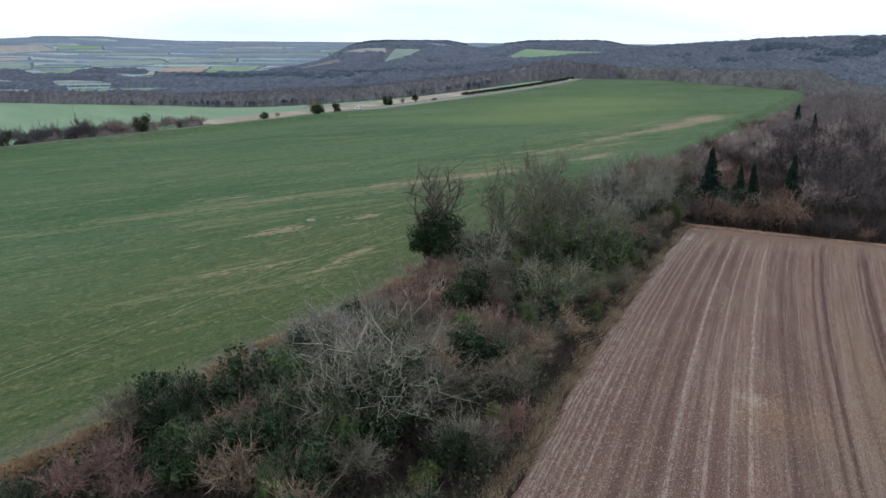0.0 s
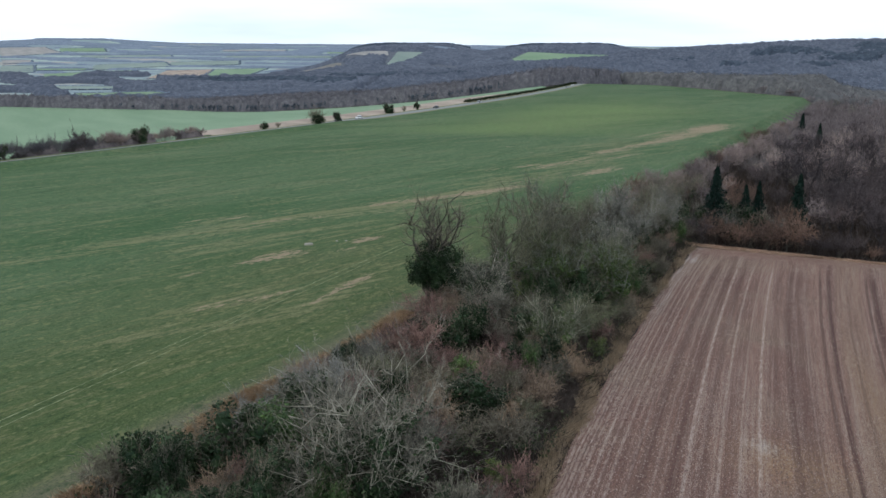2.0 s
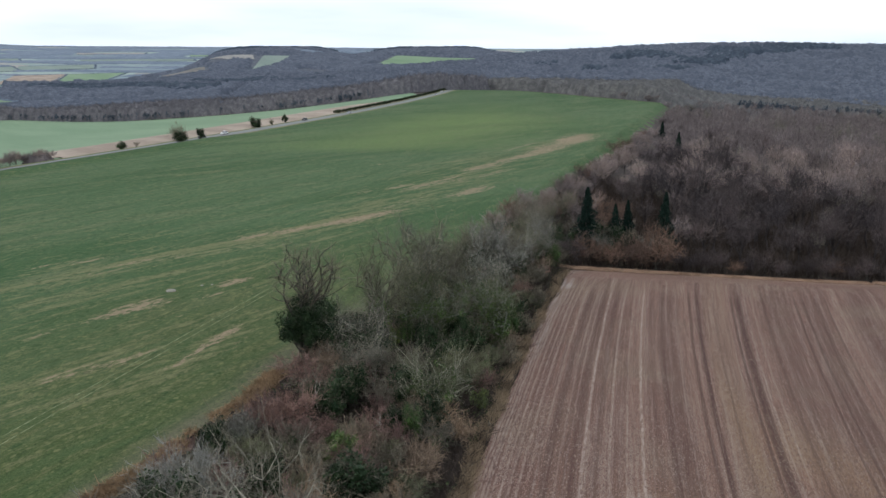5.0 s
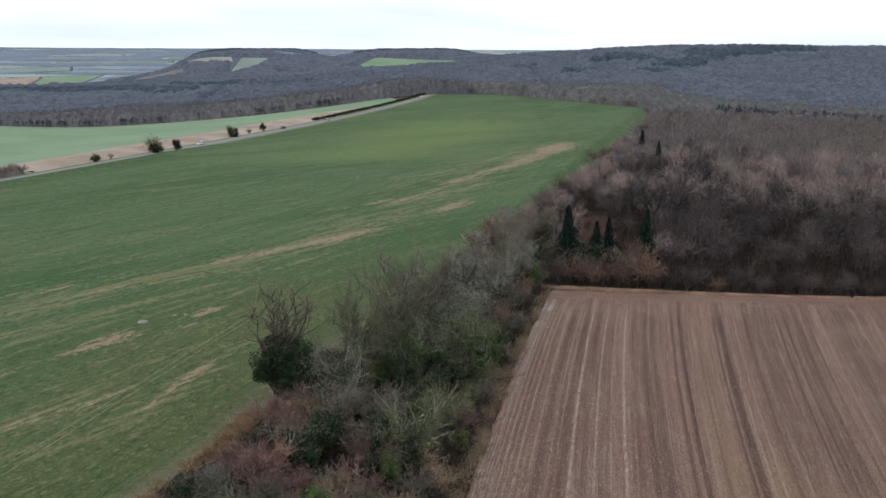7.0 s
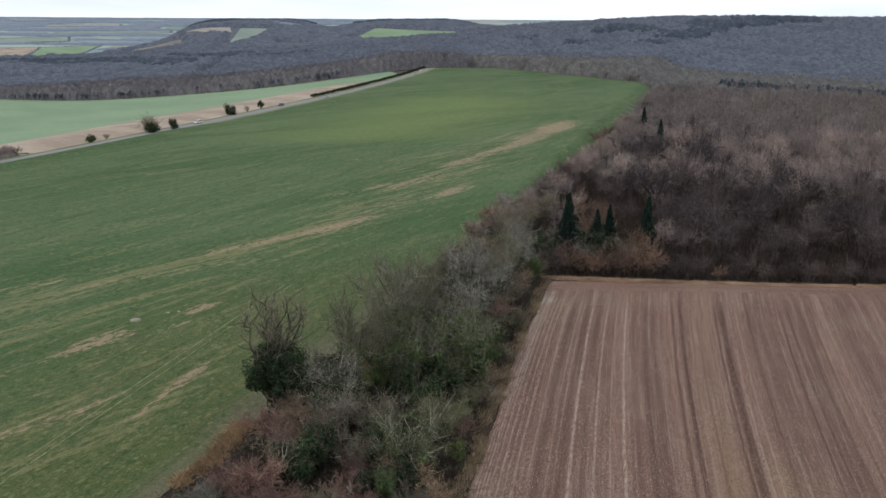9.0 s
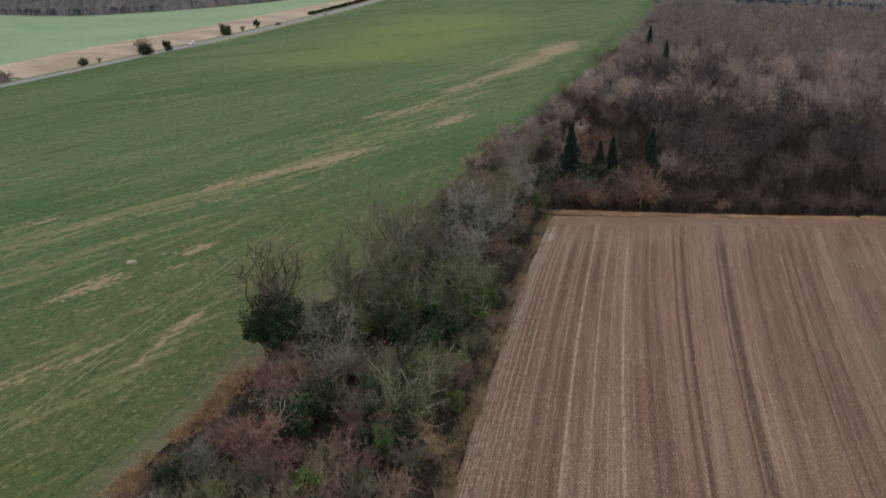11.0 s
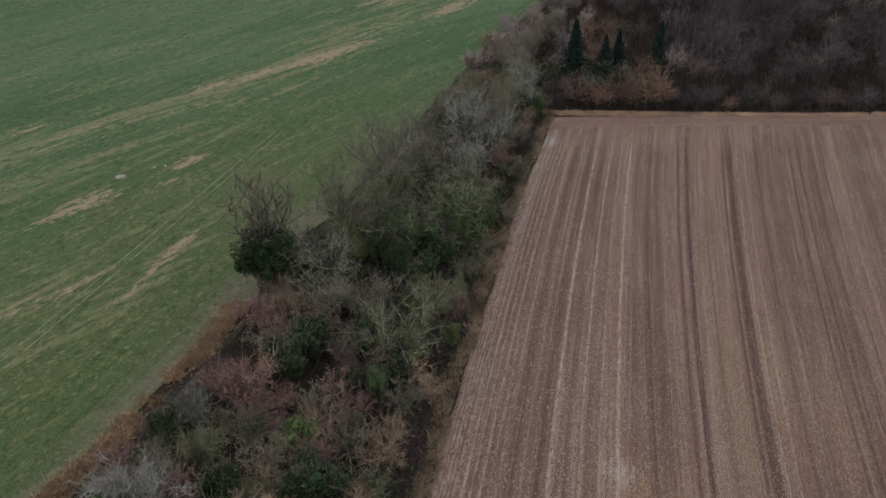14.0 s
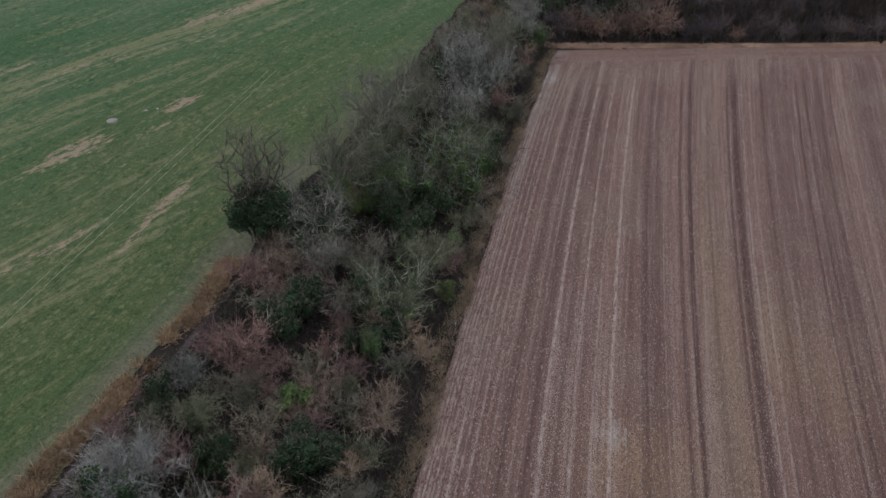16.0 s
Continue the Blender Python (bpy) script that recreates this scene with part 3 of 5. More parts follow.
for cx, cy, dx, far_, wide_, much in ((-30, 182, 1.6, 40, 7, 0.3), (0, 208, 1.15, 36, 7, 0.35), (-20, 168, 1.5, 30, 4, 0.35), (30, 252, 0.85, 40, 9, 0.5), (-30, 118, 0.7, 14, 6, 0.5), (-14, 128, 0.48, 16, 3.5, 0.45), (-46, 196, 2.0, 30, 3, 0.4), (-25, 222, 1.6, 40, 2.5, 0.3),
                                      (-60, 240, 1.8, 40, 2.5, 0.3), (-30, 300, 1.5, 60, 3, 0.25), (60, 330, 0.68, 70, 14, 0.4)):
    worn = worn + much * spot(SX, SY, cx, cy, dx, 1, far_, wide_)
sheet("green_field", SX, SY, 0.10, GREEN, layers={"worn": worn, "bare": bare, "margin": margin, "sparse": sparse, "pale": pale_green},
      label="sparse green winter crop with worn streaks and bare patches", category="field")


def ribbon(name, centre, y0, y1, step, width, lift, mat, label, category, cross=3):
    """A strip of ground along a line centre(y)."""
    yy = np.arange(y0, y1 + step / 2, step)
    RW, RY = np.meshgrid(np.linspace(-0.5, 0.5, cross), yy)
    cx = centre(RY)
    slope = (centre(RY + 0.5) - centre(RY - 0.5))
    k = np.sqrt(1 + slope ** 2)
    w = width * (1 + 0.25 * np.sin(RY * 0.9 + 1.3) * np.sin(RY * 0.37)) if category == "track" else width
    return sheet(name, cx + RW * w / k, RY - RW * w * slope / k, lift, mat, label=label, category=category)


# the wheel marks of one vehicle along the hedge
for off in (0.0, 1.35):
    ribbon("wheel_track", lambda y, off=off: -77.2 + 0.445 * y + off + 0.25 * np.sin(y * 0.045), 62, 172, 2.0, 0.11, 0.125, TRACK,
           "faint pale wheel mark in the grass", "track", 2)
ribbon("road", road_x, 120, 930, 8, 7.0, 0.16, TARMAC, "grey tarmac country road along the field", "road")
ribbon("road_verge", lambda y: road_x(y) + 5.2, 120, 930, 8, 3.4, 0.15, VERGE, "pale grass verge beside the road", "verge")
ribbon("road_verge", lambda y: road_x(y) - 4.7, 120, 930, 8, 2.8, 0.16, VERGE, "pale grass verge on the far side of the road", "verge")
ribbon("footpath", lambda y: hedge_x(y) + 3.3 + 0.35 * np.sin(y * 0.2) + 0.15 * np.sin(y * 0.7), 40, 112, 1.5, 0.8, 0.08, MUD, "narrow dark trodden earth path", "path")

# the ploughed field
py_ = steps((-60, 6), (45, 1.2), (200, 1.6), (250, 0))
pw = np.concatenate([np.linspace(0, 90, 76, endpoint=False), np.linspace(90, 260, 50)])
PW, PV = np.meshgrid(pw, np.linspace(0, 1, len(py_)) ** 1.0)
top_y = lambda q: 193.5 + 0.25 * q
PYY = -60 + (top_y(PW) + 60) * PV
PX = furrow_x(PYY) + PW
PX = PX + (0.16 * np.sin(PYY * 0.11 + 1.0) + 0.08 * np.sin(PYY * 0.53)) * np.exp(-PW / 1.2)
head = top_y(PW) - PYY
chalk = 0.06 * np.exp(-PW / 1.3) + 0.17 * np.exp(-((PW - 2) / 8.0) ** 2) + 0.1 * np.exp(-PW / 2.0) * smooth(120, 150, PYY)
chalk = chalk + 0.5 * np.exp(-((PX - 34.5) / 2.8) ** 2 - ((PYY - 86) / 3.6) ** 2) + 0.2 * np.exp(-((PX - 43.5) / 3.0) ** 2 - ((PYY - 89) / 2.0) ** 2)
chalk = chalk + 0.2 * np.exp(-((head - 14 - 3 * np.sin(PW * 0.35)) / 2.4) ** 2) * (0.5 + 0.5 * np.sin(PW * 0.9)) + 0.1 * np.exp(-((PW - 1.4) / 1.3) ** 2) * smooth(95, 130, PYY) + 0.12 * np.exp(-((head - 2) / 1.5) ** 2)
chalk = chalk + 0.14 * np.exp(-((PX - 68) / 5) ** 2 - ((PYY - 142) / 12) ** 2)
straw = 0.5 * np.exp(-((PX - 36) / 6) ** 2 - ((PYY - 82) / 6) ** 2) + 0.32 * np.exp(-((PW - 33 + 0.03 * (PYY - 100)) / 1.3) ** 2) * smooth(150, 110, PYY)
straw = straw + 0.38 * np.exp(-((PX - 62) / 7) ** 2 - ((PYY - 96) / 14) ** 2)
fan = 0.0026 * np.clip(168 - PYY, -30, 140)
drill_u = np.where(PW > 23, (PW - 23 * fan) / (1 - fan), PW)
sheet("ploughed_field", PX, PYY, 0.14, PLOUGH, uv=(drill_u, PYY), second=(head + 3.0 * np.exp(-PW / 5.0), PW + 300),
      layers={"chalk": chalk, "straw": straw, "head": head}, label="drilled brown chalky soil with pale furrow lines", category="field")


def patch(a, b, c, d, mat, label, lift=1.2, n=14):
    """A far field between four corners, near side first, with a softly bent outline."""
    U, V = np.meshgrid(np.linspace(0, 1, n), np.linspace(0, 1, n))
    a, b, c, d = [np.array(q, float) for q in (a, b, c, d)]
    P = [(a[i] * (1 - U) + b[i] * U) * (1 - V) + (d[i] * (1 - U) + c[i] * U) * V for i in (0, 1)]
    size = np.linalg.norm(c - a)
    FIELDS.append((a, b, c, d))
    return sheet("far_field", P[0] + 0.02 * size * np.sin(V * 6 + a[1]) * np.sin(3.1 * U), P[1] + 0.025 * size * np.sin(U * 5 + a[0]) * np.sin(3.1 * V), lift, mat, label=label, category="field")


FIELDS = []


# ---------------------------------------------------------------- plants
class Soup:
    """Loose geometry gathered as plain arrays, then made into one mesh."""

    def __init__(self):
        self.v, self.f, self.count = [], [], 0

    def put(self, verts, faces):
        self.v.append(np.asarray(verts, float).reshape(-1, 3))
        self.f.append([[i + self.count for i in q] for q in faces])
        self.count += len(self.v[-1])

    def blades(self, base, tip, width, rng):
        """Thin triangles from base to tip."""
        n = len(base)
        d = tip - base
        side = np.cross(d, rng.normal(size=(n, 3)))
        side = side / (np.linalg.norm(side, axis=1)[:, None] + 1e-9) * np.reshape(width, (-1, 1)) * 0.5
        v = np.stack([base - side, base + side, tip], 1).reshape(-1, 3)
        self.v.append(v)
        self.f.append((np.arange(n * 3).reshape(n, 3) + self.count).tolist())
        self.count += n * 3

    def leaves(self, at, size, rng, droop=0.0):
        """Four-cornered leaves, each with its own lean."""
        n = len(at)
        a = rng.normal(size=(n, 3))
        a[:, 2] = a[:, 2] * 0.6 - droop
        a /= np.linalg.norm(a, axis=1)[:, None]
        b = np.cross(a, rng.normal(size=(n, 3)))
        b /= np.linalg.norm(b, axis=1)[:, None] + 1e-9
        s = np.reshape(size, (-1, 1)) * rng.uniform(0.6, 1.3, (n, 1))
        v = np.stack([at - a * s * 0.5, at + b * s * 0.33, at + a * s * 0.5, at - b * s * 0.33], 1).reshape(-1, 3)
        self.v.append(v)
        self.f.append((np.arange(n * 4).reshape(n, 4) + self.count).tolist())
        self.count += n * 4

    def lumps(self, at, ext, rng):
        """Closed uneven crowns, each a rounded cap over a narrower foot."""
        n, k = len(at), 6
        a = np.arange(k) * 2 * np.pi / k
        unit = [[0, 0, 1.0]] + [[math.cos(w + o) * r, math.sin(w + o) * r, z] for r, z, o in ((0.68, 0.72, 0), (1.0, 0.1, 0.5), (0.7, -0.75, 0)) for w in a]
        unit = np.array(unit)
        v = at[:, None] + unit[None] * ext[:, None] * rng.uniform(0.72, 1.2, (n, len(unit), 1))
        f = [[0, 1 + i, 1 + (i + 1) % k] for i in range(k)]
        for ring in (0, 1):
            p, q = 1 + ring * k, 1 + ring * k + k
            f += [[p + i, q + i, q + (i + 1) % k, p + (i + 1) % k] for i in range(k)]
        self.v.append(v.reshape(-1, 3))
        self.f.append([[i + self.count + j * len(unit) for i in face] for j in range(n) for face in f])
        self.count += n * len(unit)

    def tube(self, pts, radii, sides):
        pts = np.asarray(pts, float)
        k = len(pts)
        d = np.gradient(pts, axis=0)
        d /= np.linalg.norm(d, axis=1)[:, None] + 1e-9
        ref = np.where(np.abs(d[:, 2:3]) > 0.9, [[1.0, 0, 0]], [[0, 0, 1.0]])
        u = np.cross(d, ref)
        u /= np.linalg.norm(u, axis=1)[:, None] + 1e-9
        w = np.cross(d, u)
        a = np.arange(sides) * 2 * np.pi / sides
        ring = pts[:, None] + np.reshape(radii, (-1, 1, 1)) * (u[:, None] * np.cos(a)[None, :, None] + w[:, None] * np.sin(a)[None, :, None])
        f = [[i * sides + j, i * sides + (j + 1) % sides, (i + 1) * sides + (j + 1) % sides, (i + 1) * sides + j]
             for i in range(k - 1) for j in range(sides)]
        self.put(ring.reshape(-1, 3), f)

    def mesh(self, name, mat, shade=False):
        me = bpy.data.meshes.new(name)
        me.from_pydata(np.concatenate(self.v).tolist(), [], [q for part_ in self.f for q in part_])
        if shade:
            me.polygons.foreach_set("use_smooth", [True] * len(me.polygons))
        me.materials.append(mat)
        me.update()
        return me


def part(name, soup, mat, parent, label="", shade=False):
    ob = new(name, soup.mesh(name, mat, shade))
    ob.parent = parent
    return tagged(ob, label)


def bend(a, b, rng, lift, wobble, k):
    """A bent way from a to b that sets out upward (lift) and wanders."""
    t = np.linspace(0, 1, k)[:, None]
    a, b = np.asarray(a, float), np.asarray(b, float)
    mid = (a + b) / 2 + np.array([0, 0, lift]) * np.linalg.norm(b - a)
    p = (1 - t) ** 2 * a + 2 * t * (1 - t) * mid + t ** 2 * b
    w = rng.normal(size=(k, 3)) * wobble * np.linalg.norm(b - a)
    w[0] = 0
    w[-1] *= 0.3
    return p + w


def on_path(p, t):
    f = t * (len(p) - 1)
    i = min(int(f), len(p) - 2)
    return p[i] + (p[i + 1] - p[i]) * (f - i)


def bare_tree(name, seed, height, radius, trunk=0.25, fork=0.3, limbs=9, boughs=7, sprays=6, twigs=9, base=0.35, stems=1, lift=0.12,
              twig_mat=None, bark_mat=None, twig_len=0.9, twig_w=0.028, crooked=0.05, ivy=0, ivy_top=0.5, ivy_r=0.9, ivy_mat=None,
              leaf=0.22, catkin=0, catkin_mat=None, label="", category="tree", slight=False, tidy=1.0):
    """A leafless tree or many-stemmed shrub: trunk, limbs, a haze of twigs, and ivy where it grows."""
    rng = np.random.default_rng(seed)
    thing = new(name)
    wood, fine = Soup(), Soup()
    top = fork * height
    roots = [np.zeros(3)] if stems == 1 else [np.array([*(rng.normal(size=2) * radius * 0.16), 0]) for _ in range(stems)]
    crown_c, crown_h = np.array([0, 0, (base * height + height) / 2]), (height - base * height) / 2
    trunks = []
    for r0 in roots:
        lean = rng.normal(size=2) * (0.03 if stems == 1 else 0.12) * height
        end = np.array([r0[0] + lean[0], r0[1] + lean[1], top if stems == 1 else top * rng.uniform(0.8, 1.3)])
        p = bend(r0 - [0, 0, 0.3], end, rng, 0.02, 0.02, 6)
        rr = trunk * (1 if stems == 1 else rng.uniform(0.35, 0.7))
        wood.tube(p, np.linspace(1.25, 0.75, 6) * rr, 6)
        trunks.append((p, rr))
    lv1, lv2, lv3 = [], [], []
    for i in range(limbs):
        p, rr = trunks[i % len(trunks)]
        g = rng.normal(size=3)
        g /= np.linalg.norm(g)
        g[2] = abs(g[2]) * 0.9 + 0.05 if rng.random() < 0.75 else g[2] * 0.6
        a = 2 * np.pi * (i + rng.uniform(-0.3, 0.3)) / limbs * 2.4
        flat = math.hypot(g[0], g[1])
        reach_ = rng.uniform(0.62, 1.0)
        goal = crown_c + np.array([math.cos(a) * flat * radius, math.sin(a) * flat * radius, g[2] * crown_h]) * reach_
        start = on_path(p, rng.uniform(0.72, 1.0))
        if goal[2] < start[2] + 0.3:
            goal[2] = start[2] + 0.3 + rng.random() * 0.15 * height
        q = bend(start, goal, rng, lift, crooked, 7)
        lv1.append(q)
        if slight:
            wood.tube(q[::2], np.linspace(0.62, 0.14, 4) * rr, 3)
        else:
            wood.tube(q, np.linspace(0.6, 0.13, 7) ** 1.15 * rr, 5)
        for _ in range(boughs):
            t = rng.uniform(0.25, 1.0)
            s = on_path(q, t)
            way = (q[-1] - q[0]) / np.linalg.norm(q[-1] - q[0]) * 0.75 + rng.normal(size=3) * 0.65 * tidy + [0, 0, 0.18]
            e = s + way * radius * rng.uniform(0.25, 0.55) * (1.15 - 0.4 * t)
            e[2] = max(e[2], 0.25)
            b = bend(s, e, rng, 0.06, crooked * 1.4, 4)
            lv2.append(b)
            if slight:
                fine.blades(b[:1], b[-1:], rr * 0.45, rng)
            else:
                wood.tube(b, np.linspace(0.24, 0.07, 4) * rr, 3)
            for _ in range(sprays):
                s2 = on_path(b, rng.uniform(0.15, 1.0))
                way2 = (b[-1] - b[0]) / (np.linalg.norm(b[-1] - b[0]) + 1e-6) * 0.7 + rng.normal(size=3) * 0.7 * tidy + [0, 0, 0.2]
                e2 = s2 + way2 * twig_len * rng.uniform(0.6, 1.5)
                e2[2] = max(e2[2], 0.2)
                lv3.append((s2, e2))
    a3, b3 = np.array([v[0] for v in lv3]), np.array([v[1] for v in lv3])
    fine.blades(a3, b3, twig_w * 2.0, rng)
    pick = np.repeat(np.arange(len(lv3)), twigs)
    t = rng.uniform(0.1, 1.0, (len(pick), 1))
    s3 = a3[pick] + (b3 - a3)[pick] * t
    way3 = (b3 - a3)[pick] * 0.5 + rng.normal(size=(len(pick), 3)) * 0.45 * twig_len + [0, 0, 0.12 * twig_len]
    fine.blades(s3, s3 + way3 * rng.uniform(0.5, 1.1, (len(pick), 1)), twig_w, rng)
    part("trunk", wood, bark_mat or BARK, thing, shade=True)
    part("crown", fine, twig_mat or TWIG, thing)
    if ivy:
        green = Soup()
        pts = []
        knots = [(on_path(trunks[0][0], u), ivy_r * rng.uniform(0.6, 1.0)) for u in np.linspace(0.05, 1, 9)]
        for q in lv1:
            for u in np.linspace(0.05, 0.85, 7):
                c = on_path(q, u)
                if c[2] < ivy_top * height:
                    knots.append((c, ivy_r * rng.uniform(0.5, 1.0) * (1 - 0.4 * u)))
        for _ in range(ivy):
            c, r = knots[rng.integers(len(knots))]
            g = rng.normal(size=3)
            pts.append(c + g / np.linalg.norm(g) * r * rng.uniform(0.55, 1.08))
        green.leaves(np.array(pts), leaf, rng, 0.5)
        part("ivy", green, ivy_mat or IVY, thing, "glossy dark ivy leaves")
    if catkin:
        tip = Soup()
        k = rng.integers(0, len(lv3), catkin)
        tip.leaves(b3[k] + rng.normal(size=(catkin, 3)) * 0.25, leaf, rng, 0.3)
        part("leaf_tuft", tip, catkin_mat or LEAF_LIME, thing, "yellow-green leaves among the twigs")
    return tagged(thing, label, category)


def leafy(name, seed, height, radius, mat, lobes=16, leaves=2600, leaf=0.24, base=0.05, label="", category="bush", twig_mat=None, bare=1100, clump=(0.18, 0.42), heart=0.0):
    """An evergreen bush or ivy-smothered mound: stems inside, lobes of many small leaves, bare twigs poking out."""
    rng = np.random.default_rng(seed)
    thing = new(name)
    wood, green, fine = Soup(), Soup(), Soup()
    centres = []
    for i in range(lobes):
        a, u = i * 2.4 + rng.uniform(-0.5, 0.5), rng.uniform(0.15, 0.75)
        z = height * (base + (0.88 - base) * rng.uniform(0.1, 0.85) * (1.05 - 0.45 * u))
        c = np.array([math.cos(a) * radius * u, math.sin(a) * radius * u, z])
        r = radius * rng.uniform(*clump)
        centres.append((c, r, r * rng.uniform(0.8, 1.6)))
        wood.tube(bend([rng.normal() * 0.15, rng.normal() * 0.15, -0.2], c, rng, 0.1, 0.05, 5), np.linspace(0.10, 0.03, 5), 4)
    pts, twig_a, twig_b = [], [], []
    for k in range(leaves):
        c, r, h = centres[rng.integers(lobes)]
        g = rng.normal(size=3)
        g /= np.linalg.norm(g)
        q = c + g * [r, r, h] * (rng.uniform(0.45, 1.0) ** 0.5) * (1 + 0.16 * math.sin(7 * g[0] + 5 * g[1] + 6 * g[2] + 4 * c[0]))
        pts.append(q + [0, 0, max(0, 0.1 - q[2])])
    for k in range(bare):
        c, r, h = centres[rng.integers(lobes)]
        g = rng.normal(size=3)
        g[2] = abs(g[2])
        g /= np.linalg.norm(g)
        twig_a.append(c + g * [r, r, h] * 0.75)
        twig_b.append(c + g * [r, r, h] * rng.uniform(1.0, 1.7) + rng.normal(size=3) * 0.25)
    green.leaves(np.array(pts), leaf, rng)
    if heart:
        green.lumps(np.array([c for c, r, h in centres]), np.array([[r, r, h] for c, r, h in centres]) * heart, rng)
    part("stem", wood, BARK, thing, shade=True)
    part("foliage", green, mat, thing)
    if bare:
        fine.blades(np.array(twig_a), np.array(twig_b), 0.03, rng)
        part("bare_spray", fine, twig_mat or TWIG, thing, "bare brown twigs poking out")
    return tagged(thing, label, category)


def conifer(name, seed, height, radius, label):
    """A dark narrow conifer: a straight trunk and whorls of drooping needle sprays."""
    rng = np.random.default_rng(seed)
    thing = new(name)
    wood, green = Soup(), Soup()
    wood.tube([[0, 0, -0.3], [0.1, 0, height * 0.5], [0, 0.1, height]], [0.28, 0.18, 0.03], 6)
    pts = []
    for _ in range(4200):
        z = rng.random()
        w = rng.uniform(0, 2 * np.pi)
        swell = 0.78 + 0.16 * math.sin(9 * z + 3 * math.sin(w + seed)) + 0.24 * math.sin(3 * w + 34 * z)
        r = radius * (0.04 + 0.95 * (1 - z) ** 0.85) * swell * rng.uniform(0.15, 1.25) ** 0.7
        pts.append([math.cos(w) * r, math.sin(w) * r, (0.04 + 0.96 * z) * height])
    green.leaves(np.array(pts), 0.5, rng, 0.6)
    part("trunk", wood, BARK, thing, shade=True)
    part("foliage", green, NEEDLE, thing)
    return tagged(thing, label, "conifer")


def stand(ob, x, y, scale=1.0, turn=0.0, tall=1.0, first=False, label=""):
    """Sets a plant on the land: the first one itself, the others as copies that share its meshes."""
    m = pose(x, y, float(land(x, y)) - 0.05, 0, 0, turn) @ Matrix.Diagonal((scale, scale, scale * tall, 1))
    if first:
        ob.matrix_basis = m
        return ob
    made = copy_thing(ob, m)
    return tagged(made, label)


PLACED = []


class Kind:
    """A kind of plant with a few grown forms, handed out in turn."""

    def __init__(self, group, *forms):
        self.group, self.forms, self.used = group, forms, 0

    def at(self, x, y, scale=1.0, tall=1.0, turn=None):
        k = self.used % len(self.forms)
        first = self.used < len(self.forms)
        self.used += 1
        PLACED.append((x, y, scale))
        ob = stand(self.forms[k], x, y, scale, (self.used * 137.5) % 360 if turn is None else turn, tall, first)
        return tagged(ob, group=self.group)


def crowd(name, pts, tall, wide, n, size, mat, seed, label, category="wood", trunk=True, spiky=0.5, thin=(0.2, 0.75), grow=None, rise=0.8, core=0.0):
    """A far wood as one mesh of many small ragged crowns, each on its stem."""
    rng = np.random.default_rng(seed)
    soup = Soup()
    k = len(pts)
    pts = np.asarray(pts, float)
    z = land(pts[:, 0], pts[:, 1])
    h = tall * rng.uniform(0.75, 1.2, k) * (1.0 if grow is None else grow(pts[:, 0], pts[:, 1]))
    w = wide * rng.uniform(0.75, 1.25, k)
    who = np.repeat(np.arange(k), n)
    g = rng.normal(size=(len(who), 3))
    g /= np.linalg.norm(g, axis=1)[:, None]
    g[:, 2] = np.where(rng.random(len(who)) < rise, np.abs(g[:, 2]), g[:, 2])
    c = np.stack([pts[who, 0], pts[who, 1], z[who] + h[who] * 0.5], 1)
    ext = np.stack([w[who], w[who], h[who] * 0.5], 1)
    shell = c + g * ext * rng.uniform(0.55, 1.0, (len(who), 1))
    out = g * (1 - spiky) + np.array([0, 0, 1.0]) * spiky + rng.normal(size=g.shape) * 0.3
    if core:
        one = np.stack([pts[:, 0], pts[:, 1], z + h * 0.5], 1)
        soup.lumps(one, np.stack([w, w, h * 0.5], 1) * core, rng)
    soup.blades(shell - out * size * 0.8, shell + out * size * 0.9, size * rng.uniform(*thin, len(who)), rng)
    if trunk:
        b = np.stack([pts[:, 0], pts[:, 1], z - 0.5], 1)
        soup.blades(b, b + np.stack([0 * h, 0 * h, h * 0.85], 1), wide * 0.16, rng)
        soup.blades(b, b + np.stack([0.5 + 0 * h, 0 * h, h * 0.8], 1), wide * 0.14, rng)
    return tagged(new(name, soup.mesh(name, mat, bool(core))), label, category, kind="stuff")


def scatter(n, seed, x0, x1, y0, y1, keep):
    rng = np.random.default_rng(seed)
    p = np.stack([rng.uniform(x0, x1, n), rng.uniform(y0, y1, n)], 1)
    return p[keep(p[:, 0], p[:, 1])]


def along(n, seed, y0, y1, centre, wide):
    rng = np.random.default_rng(seed)
    y = rng.uniform(y0, y1, n)
    return np.stack([centre(y) + rng.uniform(-wide, wide, n), y], 1)


def tufts(name, pts, tall, width, lean, mat, seed, label, category, per=6, spread=0.4):
    rng = np.random.default_rng(seed)
    pts = np.repeat(np.asarray(pts, float), per, axis=0) + rng.normal(size=(len(pts) * per, 2)) * spread
    base = np.stack([pts[:, 0], pts[:, 1], land(pts[:, 0], pts[:, 1]) - 0.02], 1)
    h = tall * rng.uniform(0.5, 1.2, (len(base), 1))
    tip = base + np.concatenate([rng.normal(size=(len(base), 2)) * lean * h, h], 1)
    soup = Soup()
    soup.blades(base, tip, width, rng)
    return tagged(new(name, soup.mesh(name, mat)), label, category, kind="stuff")


# ---------------------------------------------------------------- far fields and woods
sv = np.linspace(0, 1, 14)
ty = steps((250, 5), (735, 0))
TV, TY = np.meshgrid(sv, ty)
strip = np.clip((735 - TY) * 0.40, 0, 92) * smooth(338, 352, TY)
sheet("bare_strip", road_x(TY) - 5 - TV * strip, TY, 0.1, FIELD_TAN, label="pale brown bare strip of soil beyond the road", category="field")
